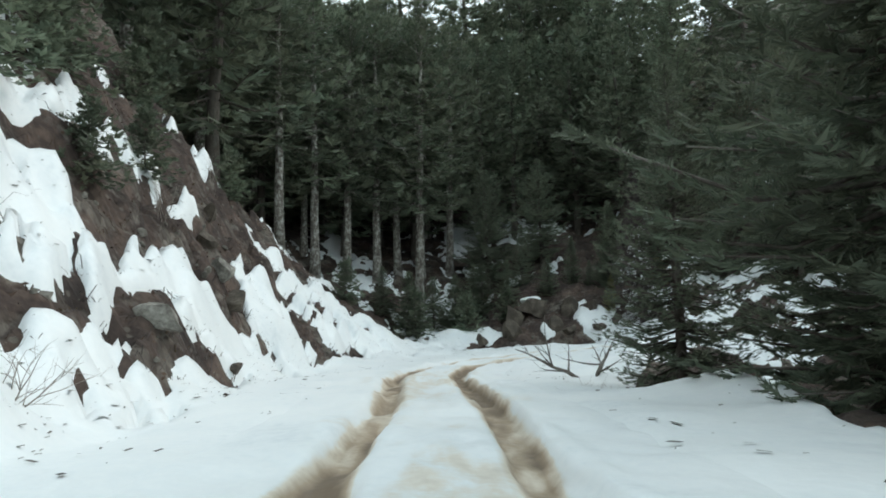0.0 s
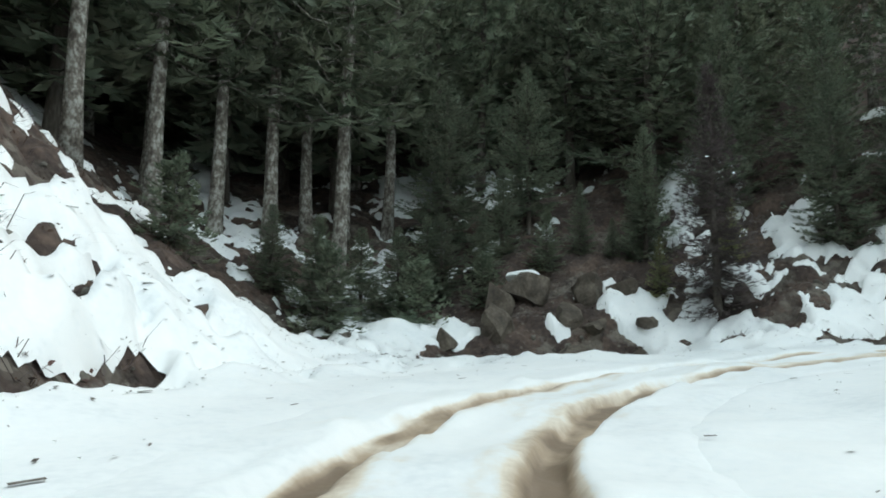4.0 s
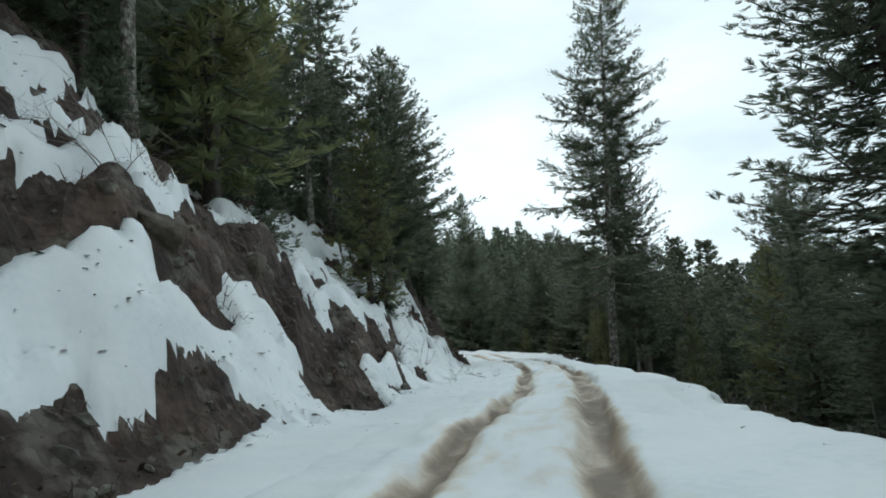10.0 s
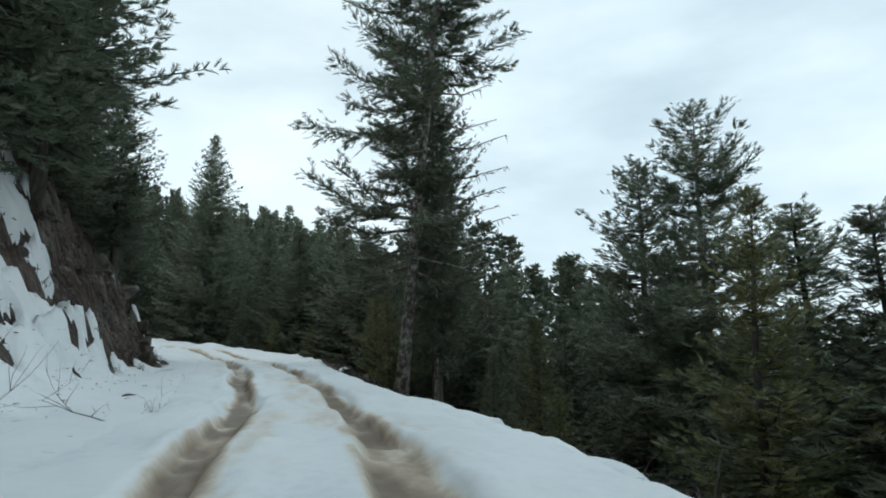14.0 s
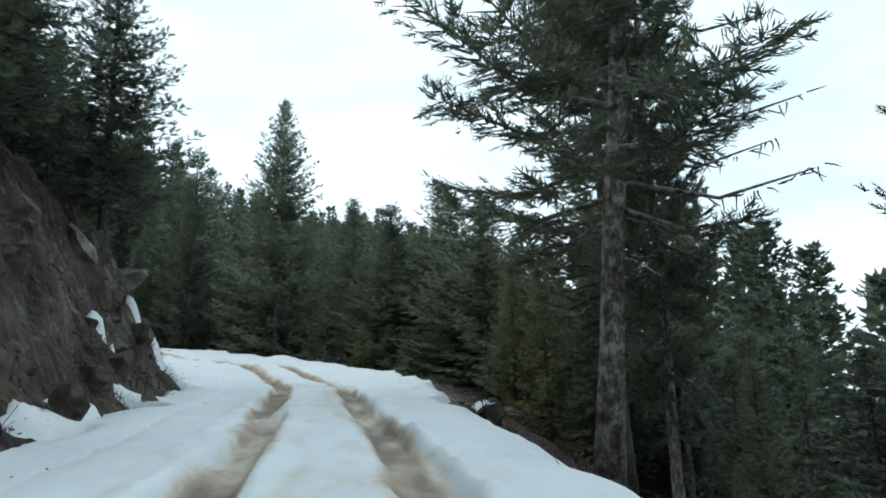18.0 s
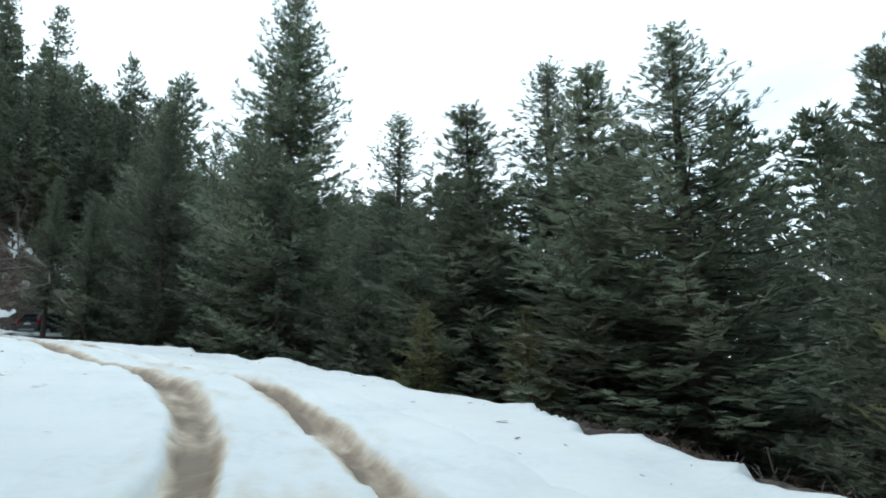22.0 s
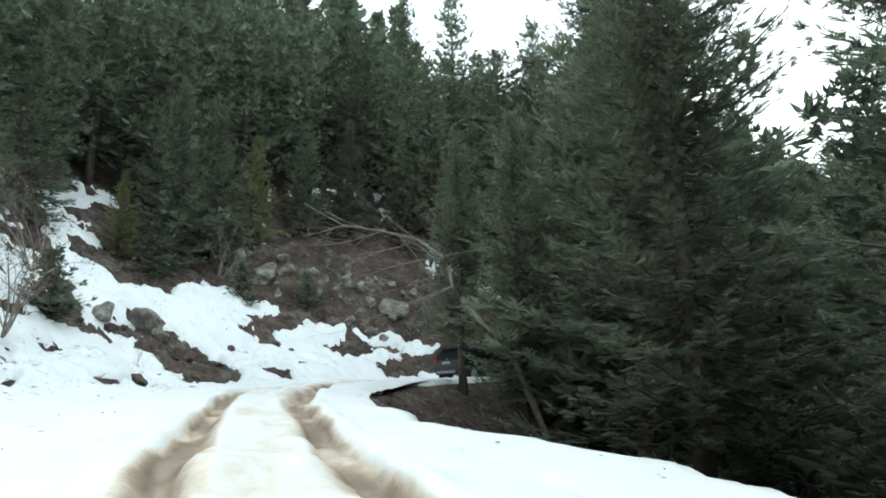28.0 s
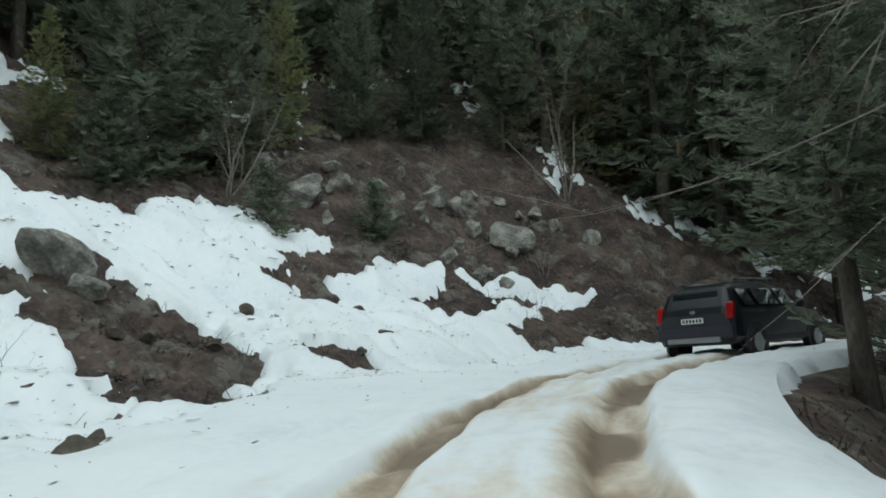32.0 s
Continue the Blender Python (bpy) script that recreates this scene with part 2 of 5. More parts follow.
def snow_material():
    """Old spring snow; the attribute 'mud' holds the brown slush that wheels have stained."""
    m = material("old_snow", [(0.74, 0.78, 0.80), (0.84, 0.87, 0.88), (0.88, 0.90, 0.90)], 0.7, 6, 0.55, 0.35, 9, spread=(0.3, 0.6))
    n, l = m.node_tree.nodes, m.node_tree.links
    b, co = n["Principled BSDF"], n["Texture Coordinate"]
    src = b.inputs["Base Color"].links[0].from_socket
    at = n.new("ShaderNodeAttribute")
    at.attribute_name = "mud"
    ns = n.new("ShaderNodeTexNoise")
    ns.inputs["Scale"].default_value, ns.inputs["Detail"].default_value = 4.0, 6.0
    lane = n.new("ShaderNodeAttribute")
    lane.attribute_name = "lane"
    l.new(lane.outputs["Vector"], ns.inputs["Vector"])
    ad = n.new("ShaderNodeMath")
    ad.operation = "MULTIPLY_ADD"
    ad.inputs[1].default_value = 0.7
    l.new(ns.outputs["Fac"], ad.inputs[0])
    l.new(at.outputs["Fac"], ad.inputs[2])
    grit = n.new("ShaderNodeTexNoise")
    grit.inputs["Scale"].default_value, grit.inputs["Detail"].default_value = 11.0, 6.0
    l.new(co.outputs["Object"], grit.inputs["Vector"])
    speckled = n.new("ShaderNodeMath")
    speckled.operation = "MULTIPLY_ADD"
    speckled.inputs[1].default_value = 0.3
    l.new(grit.outputs["Fac"], speckled.inputs[0])
    l.new(ad.outputs[0], speckled.inputs[2])
    ad = n.new("ShaderNodeMath")
    ad.operation = "SUBTRACT"
    ad.inputs[1].default_value = 0.15
    l.new(speckled.outputs[0], ad.inputs[0])
    r = n.new("ShaderNodeValToRGB")
    e = r.color_ramp.elements
    e.new(0.5), e.new(0.6)
    for i, (p, c) in enumerate(((0.42, (0.80, 0.83, 0.83)), (0.62, (0.72, 0.65, 0.55)), (0.95, (0.42, 0.325, 0.235)), (1.3, (0.20, 0.145, 0.10)))):
        e[i].position, e[i].color = min(1.0, p / 1.4), (*c, 1)
    sc = n.new("ShaderNodeMath")
    sc.operation = "DIVIDE"
    sc.inputs[1].default_value = 1.4
    l.new(ad.outputs[0], sc.inputs[0])
    l.new(sc.outputs[0], r.inputs["Fac"])
    mix = n.new("ShaderNodeMixRGB")
    g = n.new("ShaderNodeMapRange")
    g.inputs["From Max"].default_value = 0.25
    l.new(at.outputs["Fac"], g.inputs["Value"])
    l.new(g.outputs["Result"], mix.inputs["Fac"])
    l.new(src, mix.inputs["Color1"])
    l.new(r.outputs["Color"], mix.inputs["Color2"])
    l.new(mix.outputs["Color"], b.inputs["Base Color"])
    b.inputs["Subsurface Weight"].default_value = 0.0
    return m


EARTH, SNOW = earth_material(), snow_material()


# ---- small mesh tools ----
def mesh_of(name, verts, faces, mat, smooth=False):
    me = bpy.data.meshes.new(name)
    me.from_pydata([tuple(v) for v in verts], [], [tuple(f) for f in faces])
    me.materials.append(mat)
    if smooth:
        me.polygons.foreach_set("use_smooth", [True] * len(me.polygons))
    me.update()
    return me


def part(name, data, mat, parent, label=""):
    """Links a bmesh, or a mesh, as one object under a thing or part."""
    if isinstance(data, bmesh.types.BMesh):
        me = bpy.data.meshes.new(name)
        data.to_mesh(me)
        data.free()
        me.materials.append(mat)
        data = me
    ob = new(name, data)
    ob.parent = parent
    return tagged(ob, label)


def tube(points, radii, sides=6):
    """Vertices and faces of a tapered tube along points."""
    pts = [Vector(p) for p in points]
    verts, faces = [], []
    for i, p in enumerate(pts):
        d = (pts[min(i + 1, len(pts) - 1)] - pts[max(i - 1, 0)]).normalized()
        a = d.cross(Vector((0.31, 0.9, 0.2)) if abs(d.z) > 0.8 else Vector((0, 0, 1))).normalized()
        b = d.cross(a)
        for k in range(sides):
            w = 2 * math.pi * k / sides
            verts.append(p + (a * math.cos(w) + b * math.sin(w)) * radii[i])
        if i:
            for k in range(sides):
                o, q = (i - 1) * sides, i * sides
                faces.append((o + k, o + (k + 1) % sides, q + (k + 1) % sides, q + k))
    faces.append(tuple(range(sides))[::-1])
    faces.append(tuple((len(pts) - 1) * sides + k for k in range(sides)))
    return verts, faces


def joined(pieces):
    verts, faces = [], []
    for v, f in pieces:
        o = len(verts)
        verts.extend(v)
        faces.extend(tuple(i + o for i in g) for g in f)
    return verts, faces


# ---- terrain ----
def lattice(ix, iy, seed):
    h = (ix.astype(np.int64) * 374761393 + iy.astype(np.int64) * 668265263 + seed * 974634777) & 0x7FFFFFFF
    h = ((h ^ (h >> 13)) * 1274126177) & 0x7FFFFFFF
    return ((h ^ (h >> 16)) & 0xFFFFF) / 0xFFFFF * 2 - 1


def vnoise(x, y, seed):
    ix, iy = np.floor(x), np.floor(y)
    fx, fy = x - ix, y - iy
    fx, fy = fx * fx * fx * (fx * (fx * 6 - 15) + 10), fy * fy * fy * (fy * (fy * 6 - 15) + 10)
    a, b = lattice(ix, iy, seed), lattice(ix + 1, iy, seed)
    c, d = lattice(ix, iy + 1, seed), lattice(ix + 1, iy + 1, seed)
    return a + (b - a) * fx + (c - a) * fy + (a - b - c + d) * fx * fy


def fbm(x, y, size, seed, octaves=4, fade=0.5):
    v, amp = 0.0, 1.0
    for o in range(octaves):
        c, s = math.cos(1.1 * o + 0.5), math.sin(1.1 * o + 0.5)
        v = v + amp * vnoise((x * c - y * s) / size + 7.3 * o, (x * s + y * c) / size - 3.1 * o, seed + o)
        amp, size = amp * fade, size * 0.5
    return v


def smooth(a, b, v):
    k = np.clip((v - a) / (b - a), 0, 1)
    return k * k * (3 - 2 * k)


LINE = [(-5, -50), (-1, -25), (0, -10), (0, 0), (-0.1, 8.3), (-0.35, 14), (-0.3, 18.2), (0.4, 21.9), (2.1, 24.9), (4.8, 27.4), (8.0, 28.7),
        (10.6, 28.5), (14.4, 27.6), (17.9, 25.9), (21, 23.75), (25, 20.8), (30.4, 17.2), (35.3, 14.1), (40.1, 11.7), (45.1, 9.2), (50.4, 6.6),
        (54.2, 4.95), (58.2, 3.7), (62.1, 3.25), (67.6, 3.2), (74.7, 4.6), (80.6, 6.4), (84.3, 7.5), (87.8, 8.3), (92, 8.5), (96.5, 7.4),
        (100.5, 5.2), (104, 1.8), (107, -3), (109.5, -9), (112.5, -20), (116, -38), (125, -65), (142, -95), (172, -125), (215, -145), (290, -155)]
LEVEL = [0.25, 0.25, 0.27, 0.28, 0.32, 0.3, 0.25, 0.3, 0.4, 0.6, 0.75, 1.0, 1.2, 1.33, 1.55, 1.72, 2.03, 2.24, 2.57, 2.88, 3.12,
         3.3, 3.55, 4.1, 4.45, 5.33, 5.8, 6.08, 6.38, 6.7, 7.0, 7.2, 7.4, 7.5, 7.6, 8, 9, 11, 13, 14, 14, 14]
# cut bank beside the road, by point of LINE: foot, slope, where it eases, slope of the hillside above, right-hand edge of the road
BANK = [(0, 3.4, 1.55, 18, 0.8, 3.8), (5, 3.4, 1.6, 18, 0.8, 4.4), (6.5, 3.6, 1.5, 18, 0.8, 6.2), (7.5, 4.2, 1.0, 14, 0.7, 6.5),
        (8.7, 4.8, 0.16, 11, 0.55, 6.5), (9.4, 5.0, 0.12, 11.5, 0.52, 6.0), (12.9, 3.4, 1.25, 11.5, 0.62, 3.2), (14.5, 3.1, 1.35, 10, 0.6, 2.4), (16.5, 3.2, 0.95, 9, 0.6, 2.1),
        (17.6, 3.1, 1.3, 8, 0.6, 1.6), (18.3, 3.0, 1.8, 6.5, 0.6, 1.7), (19.4, 3.0, 1.75, 6.6, 0.6, 1.9), (20.2, 3.1, 1.7, 6.8, 0.6, 2.9), (21.2, 3.1, 1.6, 7, 0.6, 3.5), (22.6, 3.4, 0.9, 9, 0.6, 3.6), (24, 3.5, 0.7, 10, 0.7, 4.0), (25, 3.6, 0.5, 11, 0.75, 3.8), (26.2, 3.8, 0.46, 10.4, 0.78, 2.2), (28, 4.2, 0.38, 9, 0.85, 2.1), (29.4, 4.1, 0.37, 9, 0.85, 1.5),
        (31, 4.0, 0.36, 9, 0.85, 2.7), (32.8, 4.0, 0.8, 8, 1.2, 2.7), (34.5, 4.0, 0.7, 12, 0.5, 3.2), (36, 4, 0.6, 10, 0.35, 4), (45, 4.0, 0.6, 10, 0.35, 4)]


def spline(rows, per=8):
    rows = np.array(rows, float)
    out, where = [], []
    for i in range(len(rows) - 1):
        p0, p1, p2, p3 = rows[max(i - 1, 0)], rows[i], rows[i + 1], rows[min(i + 2, len(rows) - 1)]
        for k in range(per):
            t = k / per
            out.append(0.5 * (2 * p1 + (p2 - p0) * t + (2 * p0 - 5 * p1 + 4 * p2 - p3) * t * t + (3 * p1 - p0 - 3 * p2 + p3) * t ** 3))
            where.append(i + t)
    return np.array(out), np.array(where)


ROAD, ROAD_AT = spline([(x, y, z) for (x, y), z in zip(LINE, LEVEL)])
TANGENT = np.gradient(ROAD[:, :2], axis=0)
TANGENT /= np.linalg.norm(TANGENT, axis=1)[:, None]
BANK_AT = np.array([[np.interp(a, [b[0] for b in BANK], [b[k] for b in BANK]) for k in range(1, 6)] for a in ROAD_AT])
GAP = np.linalg.norm(np.gradient(ROAD[:, :2], axis=0), axis=1)
ARC = np.concatenate([[0], np.cumsum(np.linalg.norm(np.diff(ROAD[:, :2], axis=0), axis=1))])


BENT = np.gradient(np.unwrap(np.arctan2(TANGENT[:, 1], TANGENT[:, 0]))) / GAP


def road_frame(x, y):
    """Signed distance from the road's middle (left positive), the place along it, its level and its bank, for arrays."""
    shape = np.shape(x)
    x, y = np.ravel(x).astype(float), np.ravel(y).astype(float)
    d, at, z, bank = np.empty_like(x), np.empty_like(x), np.empty_like(x), np.empty((len(x), 8))
    for i in range(0, len(x), 20000):
        c = slice(i, i + 20000)
        dx, dy = x[c, None] - ROAD[None, :, 0], y[c, None] - ROAD[None, :, 1]
        q = dx * dx + dy * dy
        j = np.argmin(q, axis=1)
        r = np.arange(len(j))
        side = TANGENT[j, 0] * dy[r, j] - TANGENT[j, 1] * dx[r, j]
        along = TANGENT[j, 0] * dx[r, j] + TANGENT[j, 1] * dy[r, j]
        run = np.clip(ARC[j] + along / np.maximum(1 - side * BENT[j], 0.3), ARC[0], ARC[-1])
        nx, ny, ux, uy = (np.interp(run, ARC, v) for v in (ROAD[:, 0], ROAD[:, 1], TANGENT[:, 0], TANGENT[:, 1]))
        exact = (ux * (y[c] - ny) - uy * (x[c] - nx)) / np.hypot(ux, uy)
        d[c] = np.where(np.abs(along) < 1.5, exact, np.sign(side) * np.sqrt(q[r, j]))
        at[c] = ROAD_AT[j]
        w = GAP[None] / (q + 0.3) ** 3
        w /= w.sum(axis=1)[:, None]
        z[c] = np.where(d[c] > 0, np.interp(run, ARC, ROAD[:, 2]), w @ ROAD[:, 2])
        for k in range(5):
            bank[c, k] = np.interp(run, ARC, BANK_AT[:, k])
        bank[c, 5], bank[c, 6], bank[c, 7] = run, -uy, ux
    return d.reshape(shape), at.reshape(shape), z.reshape(shape), bank.reshape(*shape, 8)


def profile(d, bank):
    foot, m1, ease, m2, edge = (bank[..., k] for k in range(5))
    up = np.maximum(d - foot, 0)
    wide = ease - foot
    low = np.minimum(up, wide)
    soft = np.where(low < 1.0, 0.5 * low * low, low - 0.5)
    h = m1 * soft + m2 * np.maximum(up - wide, 0)
    h = np.where(h > 30, 30 + (h - 30) * 0.55, h)
    down = np.maximum(-d - edge, 0)
    fall = np.where(down < 1, 0.5 * down * down, down - 0.5) * 0.62
    fall = np.where(fall > 14, 14 + (fall - 14) * 0.45, fall)
    return h - 45 * np.tanh(fall / 45)


# hollows and rises of the ground: x, y, radius, height
RELIEF = [(68.6, -0.6, 1.6, 0.12), (0.4, 37.2, 1.7, 0.6), (3.0, 35.6, 1.3, -0.5), (5.0, 35.9, 1.3, -0.6), (7.0, 36.3, 1.3, -0.6), (9.0, 36.6, 1.2, -0.4), (-6.0, 17.0, 1.4, 0.4), (25, 28.6, 1.8, 0.6)]


def unrolled(x, y, d, bank):
    """The place, moved outward with the bank's rise, so that patterns don't smear down steep faces."""
    up = np.clip(d - bank[..., 0], 0, bank[..., 2] - bank[..., 0]) * (np.hypot(1, np.clip(bank[..., 1], 0, 1.8)) - 1)
    return x + bank[..., 6] * up, y + bank[..., 7] * up


def ground_height(x, y, fine=True):
    d, at, z, bank = road_frame(x, y)
    h = z + profile(d, bank)
    rough = smooth(2.5, 6.0, np.abs(d))
    h = h + rough * (0.5 * fbm(x, y, 5.0, 3, 3)) + smooth(15, 60, np.abs(d)) * 5.0 * fbm(x, y, 45, 9, 2)
    for bx, by, r, up in RELIEF:
        h = h + up * np.exp(-((x - bx) ** 2 + (y - by) ** 2) / (r * r))
    if fine:
        h = h + rough * (0.2 * fbm(x, y, 1.3, 5, 4) + 0.05 * fbm(x, y, 0.4, 15, 2))
        crag = smooth(0.3, 1.5, d - bank[..., 0]) * smooth(0.5, 1.1, bank[..., 1]) * (1 - smooth(10, 14, d))
        sx, sy = unrolled(x, y, d, bank)
        h = h + crag * (0.65 * np.abs(fbm(sx, sy, 1.9, 45, 3)) + 0.3 * np.abs(vnoise(sx / 0.7, sy / 0.7, 47)) - 0.35)
    return h, d, at, bank


def ground_at(x, y):
    h, d, at, bank = ground_height(np.array([x]), np.array([y]))
    return float(h[0]), float(d[0])


# places where the melt has bared the bank (minus) or the snow lies whole (plus): x, y, radius, weight
MELT = [(-4.6, 20.5, 1.6, 0.6), (-9.0, 22, 4, -0.7), (5.0, 36.4, 1.3, -1.6), (7.4, 36.7, 0.9, -1.4), (2.2, 38.2, 1.0, 0.8), (5.6, 39.4, 1.9, -0.8), (0.4, 37.4, 1.9, 1.3), (2.4, 37.7, 0.9, 0.8),
        (6.0, 37.4, 0.6, 1.2), (8.4, 38.0, 1.0, 1.0), (9.0, 36, 2.0, 0.5), (3.0, 34.0, 2.2, 0.5), (15, 39.5, 2.0, -0.6), (2.3, 52.2, 1.7, 1.6), (8, 52, 1.5, 1.0), (15, 38, 0.9, 1.3), (-5.5, 54, 1.5, 1.2)]
MELT_EAST = [(46, 13.5, 3.5, -1.4), (50.5, 11.5, 3.0, -1.2), (54, 9.3, 2.6, -1.3), (57.5, 8.2, 2.2, -0.9), (28.6, 24.5, 1.2, -1.0), (31.0, 23.4, 0.9, -0.8),
             (53.3, 10.4, 0.5, 1.8), (57.0, 8.3, 0.6, 1.6), (52.0, 9.9, 0.5, 1.3), (55.2, 9.4, 0.5, 1.6), (50.6, 10.3, 0.6, 1.4),
             (114.0, 10.5, 3.4, -1.6), (113, 4, 4, -1.4), (109.5, 0.5, 3, -1.2), (113, -4, 5, -1.2)]
# long patches on the banks, laid along the road: place along it, distance from its middle, half of the long axis (along, out), half of the short axis (along, out), weight
SOUTH = [(64.8, 5.2, 1.20, -0.57, -1.50, -0.43, 1.0), (65.3, 4.6, 0.45, -0.31, -1.04, -0.21, 0.8), (63.2, 4.3, 1.23, -0.28, -0.46, -0.16, -1.3), (64.0, 4.0, -0.18, -0.40, -0.71, -0.17, -1.2),
         (67.6, 5.7, 0.16, -0.69, -1.36, -0.44, -1.2), (68.1, 4.6, -0.26, -1.07, -1.05, -0.25, -1.1), (70.1, 5.6, 0.53, -0.99, -0.89, -0.25, 0.9), (74.8, 6.8, 3.2, -0.6, -1.5, -1.5, 0.5),
         (66.8, 4.2, -0.25, -0.70, -0.98, -0.21, 0.8), (68.6, 5.2, 0.78, -0.09, -0.59, -0.21, 0.9)]
SOUTH_TOP = [(68.7, 7.1, 0.82, -0.14, -0.50, -0.27, 0.9), (72.0, 8.0, 1.43, 0.05, -0.59, -0.65, 0.7), (67.2, 7.4, 0.41, -0.40, -1.09, -0.55, 0.6), (69.7, 8.4, 0.61, -0.32, -0.84, -0.47, -0.9),
             (70.7, 7.3, 0.99, -0.16, -0.88, -0.66, -0.6), (71.5, 9.4, 1.6, -0.1, -0.5, -0.4, 0.9), (73.8, 9.3, 2.2, -0.2, -0.6, -0.6, -0.9), (69.0, 9.8, 1.2, -0.1, -0.4, -0.35, 0.9), (78.5, 8.8, 2.5, -0.2, -1.0, -1.0, -0.8)]
GULLY = [(91.9, 6.8, 0.73, -0.13, -0.12, -0.26, 1.0), (91.7, 6.0, 0.31, -0.33, -0.24, -0.28, 0.9), (90.9, 5.5, 0.54, -0.31, -0.29, -0.38, 1.0), (92.3, 5.4, 0.81, -0.18, -0.14, -0.16, 0.9),
         (90.6, 4.7, 0.59, -0.08, -0.10, -0.15, 0.9), (91.0, 5.9, 0.35, -0.05, -0.11, -0.20, -1.1), (92.4, 4.8, 1.00, -0.07, -0.18, -0.24, -1.1), (91.6, 4.6, 0.05, -0.26, -0.30, -0.11, -1.0),
         (92.5, 4.5, 0.76, -0.09, -0.14, -0.16, 0.9), (92.5, 4.4, 0.38, -0.17, -0.16, -0.12, -0.9), (93.3, 5.9, 0.90, -0.44, -0.59, -0.47, -1.2), (95.1, 6.8, -0.13, -0.57, -0.29, -0.03, 0.8), (94.2, 5.8, 0.50, -0.46, -0.34, -0.20, 0.9)]
CUTTING = [(95.5, 5.0, 2.56, -0.54, -0.46, -0.30, 1.0), (96.9, 5.2, 0.45, -0.44, -0.55, -0.12, 0.9), (95.9, 6.1, 1.69, -0.30, -0.49, -0.44, -1.2), (94.1, 4.5, 0.37, -0.39, -0.32, -0.13, -1.0),
           (95.2, 4.2, -0.50, -0.89, -0.48, -0.03, -1.1), (98.3, 8.5, 1.72, -0.08, -0.55, -0.38, 0.8), (97.3, 4.5, 0.85, -0.24, -0.20, -0.07, 0.9), (99.3, 4.0, 0.71, -0.79, -0.74, -0.20, 0.9), (98.9, 6.0, 0.98, -0.14, -0.75, -0.39, 0.9),
           (107.8, 8.2, 1.06, -0.67, -1.60, -0.60, 0.9), (100.1, 5.0, 0.72, -0.30, -0.62, -0.17, 0.9), (105.2, 5.5, 1.78, -0.51, -1.60, -0.45, 0.9), (104.4, 4.3, 1.40, -0.27, -1.23, -0.21, 0.9)]
CUTTING_BARE = [(95.4, 4.3, 0.68, -0.25, -0.16, -0.16, -1.2), (98.3, 5.0, 0.59, -0.35, -0.90, -0.33, -1.1), (102.8, 3.7, 0.43, -0.67, -0.74, -0.13, -1.0), (97.7, 3.9, 0.38, -0.20, -0.30, -0.09, -1.0),
                (102.8, 4.6, 1.34, -0.42, -0.59, -0.11, -0.9), (97.2, 5.9, 0.65, -0.41, -0.69, -0.38, -1.0), (102.3, 5.9, 0.71, -0.36, -0.78, -0.24, -0.9)]
SLOPE = [(174.9, 10.6, 0.51, 0.02, -0.12, -0.24, -1.0), (176.1, 10.3, 0.46, -0.65, -0.39, -0.53, -1.1), (176.7, 11.8, 0.18, -0.99, -0.42, -0.59, -1.0), (177.0, 9.7, 0.23, -0.25, -0.27, -0.31, -0.8),
         (178.6, 10.1, 0.69, -0.80, -0.68, -0.85, -1.1), (178.6, 7.1, -0.27, -2.2, -1.33, -1.0, -1.5), (174.5, 5.8, 0.63, -0.42, -0.43, -0.48, -1.2), (172.6, 4.9, 0.56, 0.16, -0.5, -0.4, -0.9),
         (181.4, 11.3, 1.19, 0.01, -0.16, -0.35, -0.8), (183.6, 10.8, 1.06, -0.23, -0.40, -0.75, -1.1), (182.3, 9.9, 0.64, -0.27, -0.29, -0.43, -0.9), (186.2, 8.4, 0.95, -0.60, -0.62, -0.94, -1.2)]
SLOPE_TOP = [(180.6, 5.8, 0.13, -0.90, -0.37, -0.35, -1.1), (188.6, 6.0, 2.33, -0.18, -0.53, -0.80, -1.3), (180.4, 13.6, 1.18, -0.27, -0.33, -0.76, -1.0), (184.3, 14.3, 1.70, -1.76, -0.87, -1.75, -1.2),
             (186.8, 11.5, 2.21, -1.20, -0.79, -1.52, -1.2), (189.7, 9.3, 2.29, -1.04, -0.34, -0.48, -0.9), (178.2, 12.8, 0.43, -1.17, -0.52, -0.79, 0.9), (182.1, 12.0, 2.73, 0.05, -0.36, -0.85, 0.6),
             (179.8, 19.3, 0.68, -0.19, -0.27, -0.79, 0.9), (186.1, 9.2, 2.55, -0.72, -0.23, -0.37, 0.9), (189.5, 8.1, 1.60, -0.68, -0.28, -0.46, 0.9)]


def laid(arc, d, rows):
    """The sum of the patches' weights at a place along the road and a distance from it; each is flat within and fades at its rim."""
    total = 0.0
    for pa, pd, ua, ud, va, vd, weight in rows:
        ua, ud, va, vd = ua * 1.1, ud * 1.1, va * 1.1, vd * 1.1
        det = ua * vd - ud * va
        a, b = arc - pa, d - pd
        q = ((a * vd - b * va) / det) ** 2 + ((b * ua - a * ud) / det) ** 2
        total = total + weight * np.exp(-np.minimum(q * q, 50))
    return total


